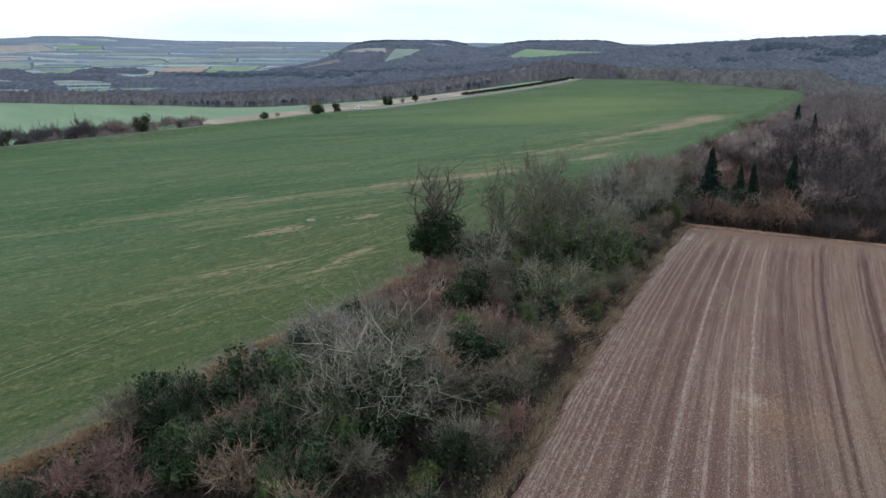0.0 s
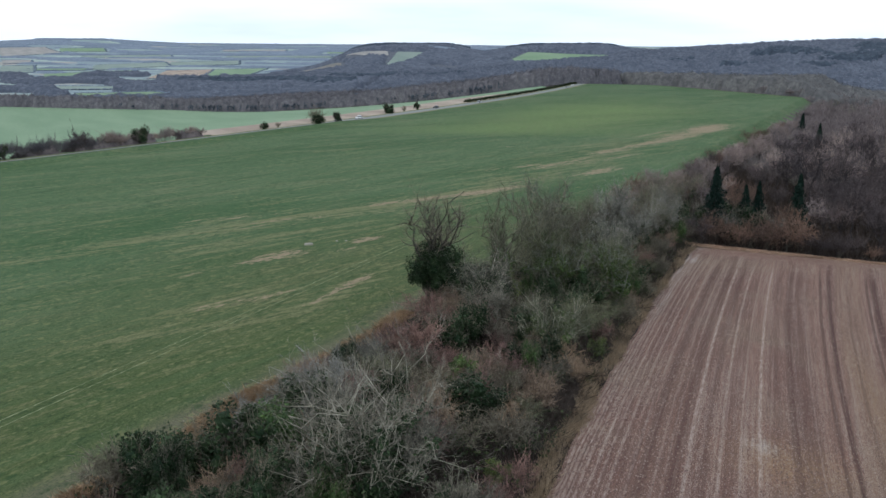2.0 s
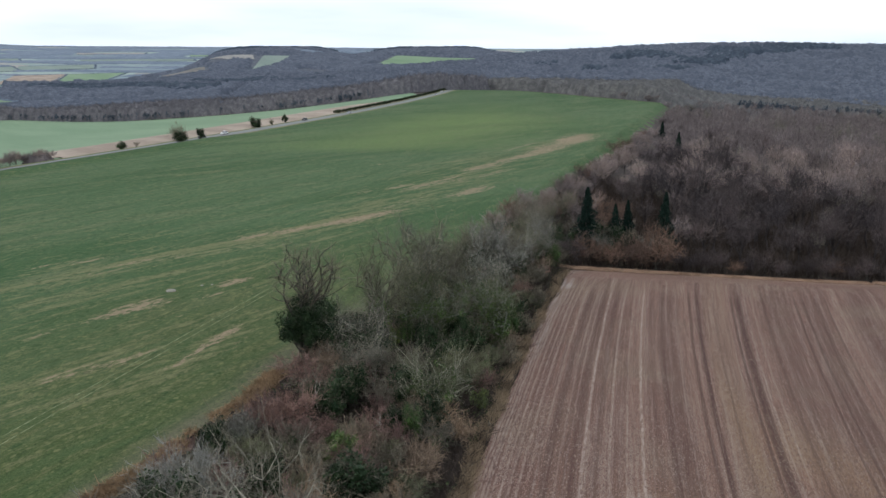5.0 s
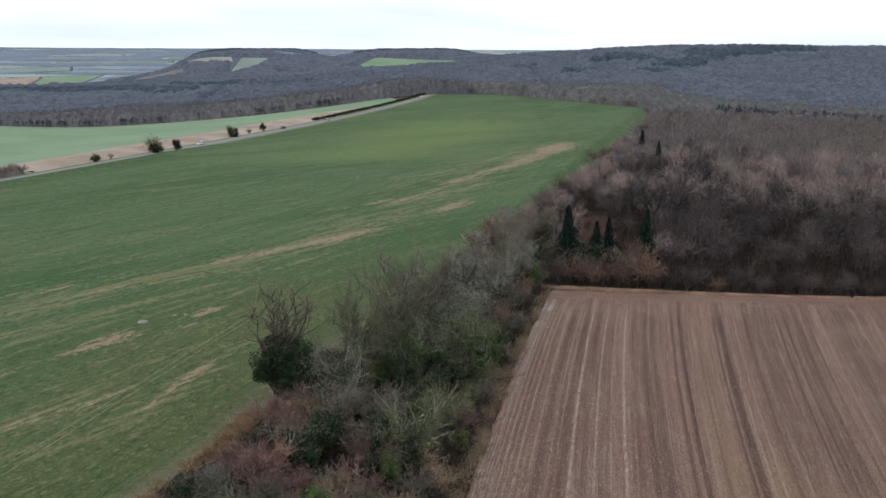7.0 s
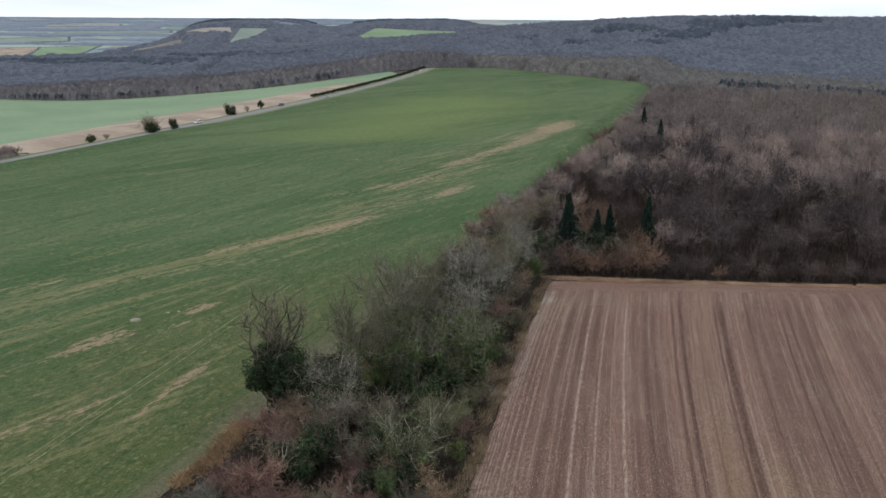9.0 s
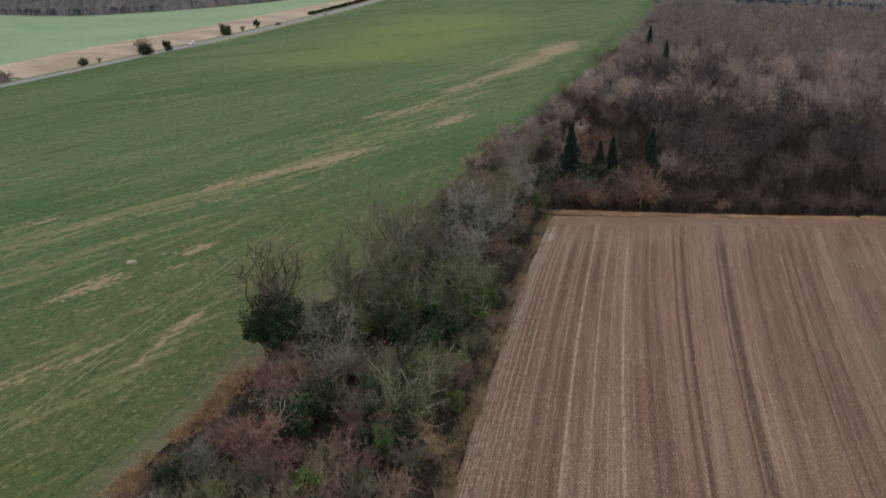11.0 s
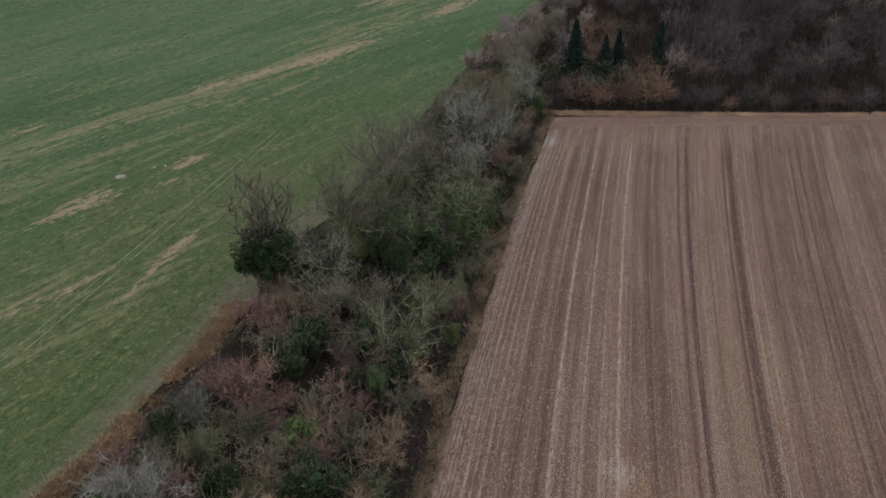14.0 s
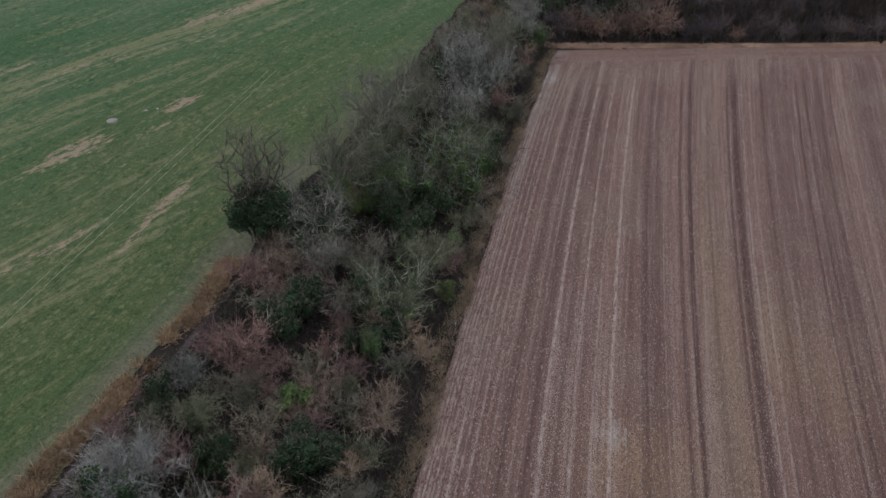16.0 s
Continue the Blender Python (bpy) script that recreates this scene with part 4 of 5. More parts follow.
FV, FX = np.meshgrid(np.linspace(0, 1, 46), steps((-700, 14), (95, 0)))
FY = 180 + (np.interp(FX, (-700, -602, -428, -348, -199, -129, -63, 14, 65, 95), (1196, 1183, 1128, 1106, 1002, 976, 949, 906, 868, 856)) - 180) * FV
FX = np.minimum(FX, road_x(FY) - 5)
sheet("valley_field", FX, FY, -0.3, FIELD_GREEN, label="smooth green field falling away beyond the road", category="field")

patch((-1833, 3635), (-1728, 3955), (-1994, 4383), (-2250, 4300), FIELD_STRAW_HAZED, "pale stubble field on the far slope")
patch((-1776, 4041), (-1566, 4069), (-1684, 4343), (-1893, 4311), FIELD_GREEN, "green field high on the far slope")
patch((-1554, 3076), (-1525, 3235), (-1606, 3408), (-1712, 3392), FIELD_STRAW_HAZED, "pale narrow field in the valley")
patch((-1189, 2347), (-1146, 2440), (-1402, 2992), (-1478, 2923), FIELD_HAZED, "pale green meadow in the valley")
patch((-1064, 2643), (-945, 3027), (-1061, 3335), (-1228, 3077), FIELD_HAZED, "pale green meadow in the valley")
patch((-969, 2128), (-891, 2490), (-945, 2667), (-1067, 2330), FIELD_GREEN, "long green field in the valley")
patch((-963, 3024), (-752, 3206), (-818, 3489), (-1041, 3338), FIELD_HAZED, "pale green meadow in the valley")
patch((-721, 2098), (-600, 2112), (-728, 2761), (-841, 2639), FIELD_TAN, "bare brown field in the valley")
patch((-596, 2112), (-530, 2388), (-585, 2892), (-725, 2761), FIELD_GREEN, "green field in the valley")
patch((-743, 1583), (-538, 1541), (-590, 1673), (-814, 1747), FIELD_HAZED, "pale olive field in the valley")
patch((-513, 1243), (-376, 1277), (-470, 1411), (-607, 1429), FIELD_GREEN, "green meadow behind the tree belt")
patch((-670, 1314), (-535, 1258), (-589, 1365), (-707, 1388), FIELD_HAZED, "pale green meadow behind the tree belt")
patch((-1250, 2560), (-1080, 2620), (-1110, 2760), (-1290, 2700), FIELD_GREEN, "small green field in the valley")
patch((-1500, 3600), (-1150, 3700), (-1200, 3850), (-1560, 3760), FIELD_HAZED, "pale green field far down the valley")
patch((-900, 3650), (-480, 3750), (-500, 3880), (-950, 3800), FIELD_HAZED, "pale green field far down the valley")
patch((-1050, 4150), (-760, 4200), (-780, 4330), (-1080, 4280), FIELD_STRAW_HAZED, "pale stubble field far down the valley")
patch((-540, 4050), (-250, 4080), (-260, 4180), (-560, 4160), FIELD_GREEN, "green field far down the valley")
patch((-219, 2366), (-150, 2340), (-160, 2425), (-293, 2483), FIELD_STRAW_HAZED, "pale rough pasture on the down's shoulder")
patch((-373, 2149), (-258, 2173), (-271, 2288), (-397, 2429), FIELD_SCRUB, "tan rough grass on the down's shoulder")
patch((-153, 2127), (-132, 2188), (2, 2374), (-130, 2402), FIELD_HAZED, "pale green pasture on the down's slope")
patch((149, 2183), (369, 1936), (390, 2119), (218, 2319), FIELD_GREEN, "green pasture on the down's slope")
patch((120, 1720), (215, 1760), (222, 1800), (118, 1750), FIELD_SCRUB, "tan clearing in the hillside wood")
patch((440, 1205), (500, 1190), (512, 1225), (446, 1240), FIELD_SCRUB, "tan clearing in the hillside wood")
patch((-516, 2656), (-474, 2664), (-508, 2856), (-549, 2848), FIELD_STRAW_HAZED, "pale yard in the valley")


def clear(x, y, slack=6.0):
    """True outside all the far fields."""
    ok = np.ones(len(x), bool)
    for q in FIELDS:
        inside = np.ones(len(x), bool)
        for (ax, ay), (bx, by) in zip(q, (*q[1:], q[0])):
            k = math.hypot(bx - ax, by - ay)
            inside &= ((bx - ax) * (y - ay) - (by - ay) * (x - ax)) / k > -slack
        ok &= ~inside
    return ok


def wood_mass(name, x0, x1, y0, y1, step, keep, tall, mat, seed, label, rough=0.2, twigs=5, blade=0.35, rise=2.2, hem=1):
    """A far wood as one closed canopy over the land: crowns rise and sink, the hem comes down to the ground, twigs stand out of it."""
    rng = np.random.default_rng(seed)
    X, Y = np.meshgrid(np.arange(x0, x1 + step, step), np.arange(y0, y1 + step, step))
    X, Y = X + rng.uniform(-0.35, 0.35, X.shape) * step, Y + rng.uniform(-0.35, 0.35, X.shape) * step
    on = keep(X.ravel(), Y.ravel()).reshape(X.shape)
    inner = on.copy()
    for _ in range(hem):
        grown = np.pad(inner, 1)
        for a in (0, 1, 2):
            for b in (0, 1, 2):
                inner = inner & grown[a:a + X.shape[0], b:b + X.shape[1]]
    h = tall * (1 + rng.normal(size=X.shape).clip(-2, 2) * rough) * (1 + 0.12 * np.sin(X * 0.021 + seed) * np.sin(Y * 0.027))
    Z = land(X, Y) + np.where(inner, h, -0.4)
    i = np.arange(X.size).reshape(X.shape)
    some = on[:-1, :-1] & on[:-1, 1:] & on[1:, :-1] & on[1:, 1:]
    faces = np.stack([q[some] for q in (i[:-1, :-1], i[:-1, 1:], i[1:, 1:], i[1:, :-1])], 1)
    P = np.stack([X.ravel(), Y.ravel(), Z.ravel()], 1)
    used = np.unique(faces)
    index = np.full(X.size, -1)
    index[used] = np.arange(len(used))
    soup = Soup()
    soup.put(P[used], index[faces].tolist())
    top = P[inner.ravel()]
    if twigs and len(top):
        base = np.repeat(top, twigs, axis=0) + rng.normal(size=(len(top) * twigs, 3)) * [step * 0.45, step * 0.45, tall * 0.05]
        soup.blades(base - [0, 0, rise * 0.5], base + np.stack([rng.normal(size=len(base)) * rise * 0.4, rng.normal(size=len(base)) * rise * 0.4, rise * rng.uniform(0.3, 1.1, len(base))], 1), blade, rng)
    return tagged(new(name, soup.mesh(name, mat, True)), label, "wood", kind="stuff")


def lobe(x, y, *spots):
    """Highest value of soft round spots (cx, cy, rx, ry)."""
    out = np.zeros(len(x))
    for cx, cy, rx, ry in spots:
        out = np.maximum(out, 1.3 - ((x - cx) / rx) ** 2 - ((y - cy) / ry) ** 2)
    return out


hill = lambda x, y: clear(x, y) & (x > -0.62 * y - 60) & (x < 0.72 * y + 60)
mask = lambda x, y: np.sin(x * 0.013 + 1) * np.sin(y * 0.017 + x * 0.004) + 0.5 * np.sin(x * 0.041 + y * 0.02)
dark_at = lambda x, y: np.maximum(lobe(x, y, (625, 1600, 70, 75), (690, 1500, 75, 50), (483, 1447, 42, 26), (610, 1425, 50, 24), (574, 1590, 55, 50), (860, 1640, 110, 60), (1000, 1720, 120, 60), (420, 1560, 40, 35), (760, 1560, 50, 60)), 0) + 0.35 * mask(x, y) > 0.55
grey_hill = lambda x, y: hill(x, y) & (x > 0.05 * y - 190)
wood_mass("far_wood", -140, 1600, 1010, 1990, 6.5, grey_hill, 11, WOOD_FAR_HAZED, 3, "leafless grey wood over the far hillside")
wood_mass("far_evergreen_wood", 300, 1500, 1300, 1860, 6.5, lambda x, y: hill(x, y) & dark_at(x, y), 13.5, WOOD_DARK_HAZED, 5, "dark evergreen stands within the hillside wood")
wood_mass("far_wood", -440, 700, 1995, 2790, 9, lambda x, y: hill(x, y) & (mask(x, y) > -0.95), 8, WOOD_FAR_HAZED, 4, "leafless wood on the distant downs")
wood_mass("valley_wood", -1250, -60, 1200, 2340, 8, lambda x, y: hill(x, y) & ((mask(x * 0.8, y) > 0.05) | ((x > -560) & (y < 2150))) & ~grey_hill(x, y), 9, WOOD_FAR_HAZED, 6, "bare woodland on the valley floor")
wood_mass("valley_evergreen_wood", -640, 40, 1380, 2180, 7, lambda x, y: hill(x, y) & (lobe(x, y, (-330, 1560, 110, 90), (-210, 1480, 90, 80), (-120, 1700, 110, 90), (-460, 1760, 100, 70), (-30, 1560, 60, 60)) + 0.5 * mask(x, y) > 0.6), 11.5, WOOD_DARK_HAZED, 16, "dark evergreen plantations on the valley side")
strips = lambda x, y: np.sin(y * 0.021 + x * 0.006 + 1.3 * np.sin(x * 0.004)) + 0.6 * np.sin(x * 0.011 - y * 0.004) + smooth(3100, 4000, y) * 1.1
wood_mass("distant_wood", -2700, 650, 2350, 4850, 17, lambda x, y: hill(x, y) & (strips(x, y) > 0.25), 5, WOOD_DISTANT_HAZED, 7, "distant woods and hedges on the plain", 0.12, 1, 0.6)
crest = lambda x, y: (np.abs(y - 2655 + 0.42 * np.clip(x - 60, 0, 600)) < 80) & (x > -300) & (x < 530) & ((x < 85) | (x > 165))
wood_mass("hilltop_wood", -345, 560, 2340, 2770, 8, crest, 13, WOOD_DARK_HAZED, 25, "dark flat-topped wood along the crest of the downs", 0.07, 2)
hedges = [np.stack([np.linspace(q[i][0], q[(i + 1) % 4][0], 60), np.linspace(q[i][1], q[(i + 1) % 4][1], 60)], 1) for q in FIELDS[:17] for i in (0, 1, 2)]
rows_ = np.concatenate(hedges) + np.random.default_rng(44).normal(size=(len(hedges) * 60, 2)) * 2.5
crowd("valley_hedge", rows_, 2.6, 2.4, 6, 1.0, WOOD_DISTANT_HAZED, 45, "hedgerows round the valley fields", "hedge", trunk=False, core=0.9)
belt_y = lambda x: np.interp(x, (-900, -602, -428, -348, -199, -129, -63, 14, 65, 95, 190), (1215, 1179, 1124, 1102, 998, 972, 945, 902, 864, 852, 935))
belt_deep = lambda x: np.interp(x, (-900, -350, -230, 60, 190), (26, 26, 110, 190, 160))
wood_mass("tree_belt", -760, 190, 840, 1320, 3.6, lambda x, y: (y > belt_y(x) + 1) & (y < belt_y(x) + belt_deep(x)), 12.5, WOOD_BELT, 8, "bare belt of trees at the far edge of the field", 0.17, 10, 0.25, 3.4)
firs = scatter(5200, 17, -420, 60, 840, 1150, lambda x, y: (y > belt_y(x) - 4) & (y < belt_y(x) + 5) & (np.sin(x * 0.02) + 0.6 * np.sin(x * 0.31) > -0.75))
crowd("conifer_belt", firs, 8.0, 1.7, 22, 1.3, WOOD_DARK_HAZED, 9, "dark conifers along the edge of the tree belt", spiky=0.45, thin=(0.3, 0.6), rise=0.3, trunk=False)
ribbon("field_rim", lambda y: np.interp(y, (860, 905, 948, 975, 1001), (67, 12, -66, -132, -200)), 860, 1001, 4, 4.0, 0.3, FIELD_TAN, "pale bare rim of the field before the tree belt", "verge")
crowd("conifer_belt", scatter(260, 18, 395, 605, 764, 782, lambda x, y: y > 0), 15, 2.6, 44, 1.6, WOOD_DARK_HAZED, 19, "dark line of conifers behind the wood", spiky=0.45, thin=(0.3, 0.6), rise=0.3)

# ---------------------------------------------------------------- the wood beyond the ploughed field
rim_y = lambda x: 195.5 + 0.19 * (x - furrow_x(191.0))
inwood = lambda x, y: (x > wood_x(y) + 3 + np.maximum(y - 690, 0) * -0.9) & (y > rim_y(x) + 4)
thin = (0.08, 0.25)
low_rim = lambda x, y: np.clip(0.3 + (x - wood_x(y) + 0.9 * np.maximum(y - 690, 0)) / 70.0, 0.25, 1.0)
crowd("wood_interior", scatter(3000, 21, 40, 560, 380, 760, lambda x, y: inwood(x, y) & (x < 0.72 * y + 40)), 15, 4.4, 84, 1.45, TWIG_PINK, 22,
      "leafless pinkish-brown wood behind the field's edge", thin=thin, spiky=0.3, grow=low_rim, rise=0.6)
crowd("wood_interior", scatter(650, 23, 60, 560, 400, 760, lambda x, y: inwood(x, y) & (x < 0.72 * y + 40) & (np.sin(x * 0.02) * np.sin(y * 0.015) > 0.0)), 16, 4.0, 70, 1.4, TWIG_GREY, 24,
      "pale lichen-grey crowns among the wood", thin=thin, spiky=0.3, grow=low_rim, rise=0.6)


wood_mass("hill_foot_wood", 60, 900, 690, 1085, 5, lambda x, y: inwood(x, y) & (x < 0.72 * y + 60) & (y > 690 + 0.28 * np.clip(x - 300, 0, 300)), 10.5, WOOD_HILL, 34, "grey-olive leafless wood behind the crest of the field", 0.17, 5, 0.25, 2.0)


def wood_kind(seed, mat, word, count=2):
    return Kind("woodland trees", *[bare_tree("woodland_tree", seed + i, 16 + i, 4.8, 0.22, 0.42, 9, 6, 5, 5, 0.3, twig_mat=mat, bark_mat=BARK_WOOD, twig_len=1.3, twig_w=0.06, slight=True,
                label="tall leafless %s tree in the crowded wood" % word) for i in range(count)])


wood_dark, wood_pale, wood_grey = wood_kind(300, TWIG_WOOD, "dark brown", 3), wood_kind(310, TWIG_PINK, "pinkish-brown"), wood_kind(320, TWIG_GREY, "grey-twigged", 1)
wood_rust = wood_kind(330, TWIG_RUST, "rusty-brown", 2)
taken = []
for x, y in scatter(4000, 31, 40, 330, 190, 420, lambda x, y: inwood(x, y) & (x < 0.66 * y + 30)):
    if all((x - a) ** 2 + (y - b) ** 2 > 36 for a, b in taken) and len(taken) < 340:
        taken.append((x, y))
        inside = float(x - wood_x(y))
        # Darker trees towards the front; the shade there is in their twig colour too.
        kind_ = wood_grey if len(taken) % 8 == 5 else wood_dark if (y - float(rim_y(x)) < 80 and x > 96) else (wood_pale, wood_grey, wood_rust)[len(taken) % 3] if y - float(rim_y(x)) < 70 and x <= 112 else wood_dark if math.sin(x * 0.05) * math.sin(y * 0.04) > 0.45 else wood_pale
        kind_.at(x, y, (0.72 + 0.5 * ((len(taken) * 7) % 10) / 10) * min(1.0, 0.35 + inside / 60))
# Dark blades added as a stand-in for the shade under the crowded trees.
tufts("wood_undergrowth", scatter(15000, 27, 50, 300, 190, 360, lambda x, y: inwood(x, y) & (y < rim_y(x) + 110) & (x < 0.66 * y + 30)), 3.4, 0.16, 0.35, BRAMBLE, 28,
      "dark tangled undergrowth added to darken the foot of the wood", "undergrowth", 14, 1.0)
fir = Kind("conifers in the wood", conifer("conifer", 41, 17, 4.0, "dark green conifer at the edge of the wood"), conifer("conifer", 42, 18, 3.6, "dark green conifer at the edge of the wood"))
fir.at(66.5, 210, 1.05)
fir.at(88.5, 214, 1.05)
fir.at(76, 216, 0.78)
fir.at(80, 218, 0.8)
fir.at(186, 452, 0.8)
fir.at(175, 405, 0.85)

# ---------------------------------------------------------------- kinds that grow in the hedge belt
red = Kind("red-twigged shrubs", *[bare_tree("shrub", 50 + i, 4.6, 2.6, 0.10, 0.15, 14, 6, 5, 6, 0.05, stems=7, twig_mat=TWIG_RED, twig_len=0.62, twig_w=0.04, slight=True,
           label="leafless reddish-brown shrub in the hedge belt", category="shrub") for i in range(3)])
tan = Kind("tan shrubs", *[bare_tree("shrub", 60 + i, 4.4, 2.4, 0.10, 0.15, 14, 6, 5, 6, 0.05, stems=7, twig_mat=TWIG_TAN, twig_len=0.62, twig_w=0.04, slight=True,
           label="leafless straw-coloured shrub in the hedge belt", category="shrub") for i in range(2)])
brown = Kind("brown shrubs", *[bare_tree("shrub", 70 + i, 4.8, 2.8, 0.12, 0.16, 14, 6, 5, 6, 0.05, stems=7, twig_mat=TWIG, twig_len=0.64, twig_w=0.04, slight=True, ivy=(0, 420, 700)[i], ivy_top=0.9, ivy_r=0.6, ivy_mat=LEAF_GREEN,
           label="leafless dull brown thorn shrub in the hedge belt", category="shrub") for i in range(3)])
grey = Kind("grey thorns", *[bare_tree("thorn_tree", 80 + i, 6.2, 3.6, 0.24, 0.2, 15, 8, 7, 5, 0.15, stems=4, twig_mat=TWIG_GREY, bark_mat=LICHEN, twig_len=0.7, twig_w=0.034,
           crooked=0.09, ivy=900, ivy_top=0.7, label="crooked lichen-grey thorn tree with some ivy", category="tree") for i in range(3)])
silver_shrub = Kind("silvery thorns", *[bare_tree("thorn_tree", 85 + i, 5.6, 3.8, 0.2, 0.18, 16, 8, 7, 6, 0.12, stems=6, twig_mat=SILVER, bark_mat=LICHEN, twig_len=0.7, twig_w=0.034,
           crooked=0.08, label="low spreading thorn with pale silvery twigs", category="tree") for i in range(2)])
olive = Kind("olive thorns", *[bare_tree("thorn_tree", 90 + i, 6.6, 3.6, 0.17, 0.2, 14, 8, 7, 6, 0.15, stems=3, twig_mat=TWIG_OLIVE, bark_mat=BARK, twig_len=0.7, twig_w=0.034,
           crooked=0.09, ivy=1500, ivy_top=0.8, ivy_r=0.7, ivy_mat=LEAF_GREEN, label="mossy olive thorn tree hung with ivy", category="tree") for i in range(2)])
holly = Kind("evergreen bushes", *[leafy("evergreen_bush", 100 + i, 4.4, 2.5, LEAF_GREEN, leaves=3800, leaf=0.2, heart=0.5, label="dense dark green evergreen bush") for i in range(2)])
dark_bush = Kind("dark evergreen bushes", *[leafy("evergreen_bush", 110 + i, 4.8, 2.6, IVY, leaves=4400, leaf=0.21, heart=0.5, label="nearly black ivy-smothered bush") for i in range(2)])
mound = [Kind("great evergreen mounds", leafy("evergreen_mound", 115 + i, 6.4, 4.0, m, lobes=26, leaves=9500, leaf=0.29, clump=((0.24, 0.42), (0.22, 0.4), (0.14, 0.34))[i], heart=0.55, label=word))
         for i, (m, word) in enumerate(((IVY, "great rounded nearly black ivy-smothered bush"), (LEAF_GREEN, "great rounded dark green evergreen bush"), (IVY_LIT, "tall bush hung with bright green ivy")))]
lime = Kind("yellow-green bushes", leafy("bush", 120, 3.0, 2.0, LEAF_LIME, leaves=2600, label="small yellow-green leafy bush", twig_mat=TWIG_OLIVE))
tall = Kind("tall bare trees", *[bare_tree("ash_tree", 130 + i, 16.5, 5.2, 0.34, 0.30, 11, 10, 7, 6, 0.34, crooked=0.06, tidy=0.9, twig_mat=(TWIG_OLIVE, TWIG_GREY)[i], bark_mat=MOSS_BARK, twig_len=1.1, twig_w=0.016, lift=0.14,
            ivy=3600, ivy_top=0.5, ivy_r=1.0, ivy_mat=IVY_LIT, label="tall leafless tree with ivy up its trunk") for i in range(2)])
maple = Kind("rounded grey trees", *[bare_tree("field_maple", 140 + i, 12.5, 5.2, 0.3, 0.25, 15, 10, 8, 6, 0.22, crooked=0.08, twig_mat=SILVER, bark_mat=MOSS_BARK, twig_len=0.85, twig_w=0.024,
             ivy=3200, ivy_top=0.6, ivy_r=0.8, label="broad leafless tree with a dense silvery-grey crown") for i in range(2)])
hazel = Kind("brown hedge trees", *[bare_tree("hedge_tree", 150 + i, 10.0, 4.2, 0.26, 0.22, 13, 9, 7, 5, 0.18, stems=3, twig_mat=(TWIG_OLIVE, TWIG)[i], bark_mat=MOSS_BARK, crooked=0.06, twig_len=0.85, twig_w=0.022,
             ivy=1400, ivy_top=0.5, label="leafless brown hedge tree with scattered ivy") for i in range(2)])

oak = Kind("ivy-hung trees", *[bare_tree("ivy_hung_tree", 160 + i, 12.0, 6.0, 0.34, 0.22, 15, 10, 7, 5, 0.16, stems=3, bark_mat=LICHEN, twig_mat=TWIG_OLIVE, twig_len=0.75, twig_w=0.024, crooked=0.11, tidy=0.9,
           ivy=7500, ivy_top=0.85, ivy_r=1.35, ivy_mat=IVY_LIT, leaf=0.28, label="broad leafless tree with much green ivy inside its crown") for i in range(2)])
great = Kind("great thorns", *[bare_tree("great_thorn", 170 + i, 7.6, 5.4, 0.27, 0.2, 18, 10, 7, 5, 0.1, stems=5, twig_mat=(TWIG_GREY, TWIG_OLIVE)[i], bark_mat=LICHEN, twig_len=0.75, twig_w=0.021,
             crooked=0.1, ivy=6000, ivy_top=0.8, ivy_r=1.1, ivy_mat=(IVY, IVY_LIT)[i], leaf=0.24, label=("wide grey crooked thorn with ivy in its heart", "wide mossy crooked thorn with ivy in its heart")[i]) for i in range(2)])

# the ivy-clad ash that stands at the field's edge
ash = bare_tree("ivy_clad_ash", 7, 16.5, 5.2, 0.34, 0.40, 11, 10, 7, 6, 0.46, lift=0.14, crooked=0.06, tidy=0.9, twig_len=1.1, twig_w=0.016, bark_mat=BARK, twig_mat=TWIG, label="leafless ash smothered in ivy to half its height")
stand(ash, -1.0, 117.5, first=True)
mass = leafy("ivy", 8, 12.0, 4.3, IVY, lobes=46, leaves=15000, leaf=0.25, base=0.2, bare=1500, twig_mat=MOSS_BARK, clump=(0.16, 0.4), heart=0.5)
for o in list(mass.children):
    o.parent = ash
    o.location = (0, 0, 0.6)
    o.name = "ivy" if o.name.startswith("foliage") else "dead_spray" if o.name.startswith("bare") else "ivy_stem"
bpy.data.objects.remove(mass)

tall.at(9.0, 123.0, 1.0)
tall.at(14.5, 133.5, 1.05)
tall.at(18.5, 139, 1.0)
maple.at(33.0, 155, 1.22)
maple.at(28.5, 147.5, 0.8)
oak.at(17.5, 125.5, 0.9)
oak.at(24.5, 131.5, 1.0)
oak.at(28.5, 141, 0.85)
hazel.at(13.5, 129.5, 1.0)
hazel.at(22.5, 147, 1.1)
hazel.at(16.0, 138.5, 1.15)
hazel.at(38, 168, 1.05)
hazel.at(42.5, 180, 1.05)
maple.at(49, 189, 0.72)
hazel.at(50, 198, 1.0)
hazel.at(36, 181, 0.8)
hazel.at(30, 169, 0.85)
holly.at(53, 191.5, 0.8, 2.0)
hazel.at(24, 157, 0.8)
dark_bush.at(61.0, 209.5, 1.7)
dark_bush.at(7.6, 120.6, 1.0, 1.5)
dark_bush.at(20.5, 126.0, 0.9, 1.4)
dark_bush.at(57.5, 208.0, 1.2)
dark_bush.at(72.0, 212.5, 1.6)
dark_bush.at(79.5, 213.0, 1.3)
great.at(-5.2, 65.5, 1.35)
grey.at(-1.5, 70.5, 0.95)
great.at(13.2, 104, 1.0)
great.at(5.2, 117, 0.75)
olive.at(19, 113, 0.9)
grey.at(6.5, 112, 0.9)
brown.at(10.5, 112.5, 1.0)
brown.at(4.5, 118, 0.9)
brown.at(20.5, 115.5, 0.8)
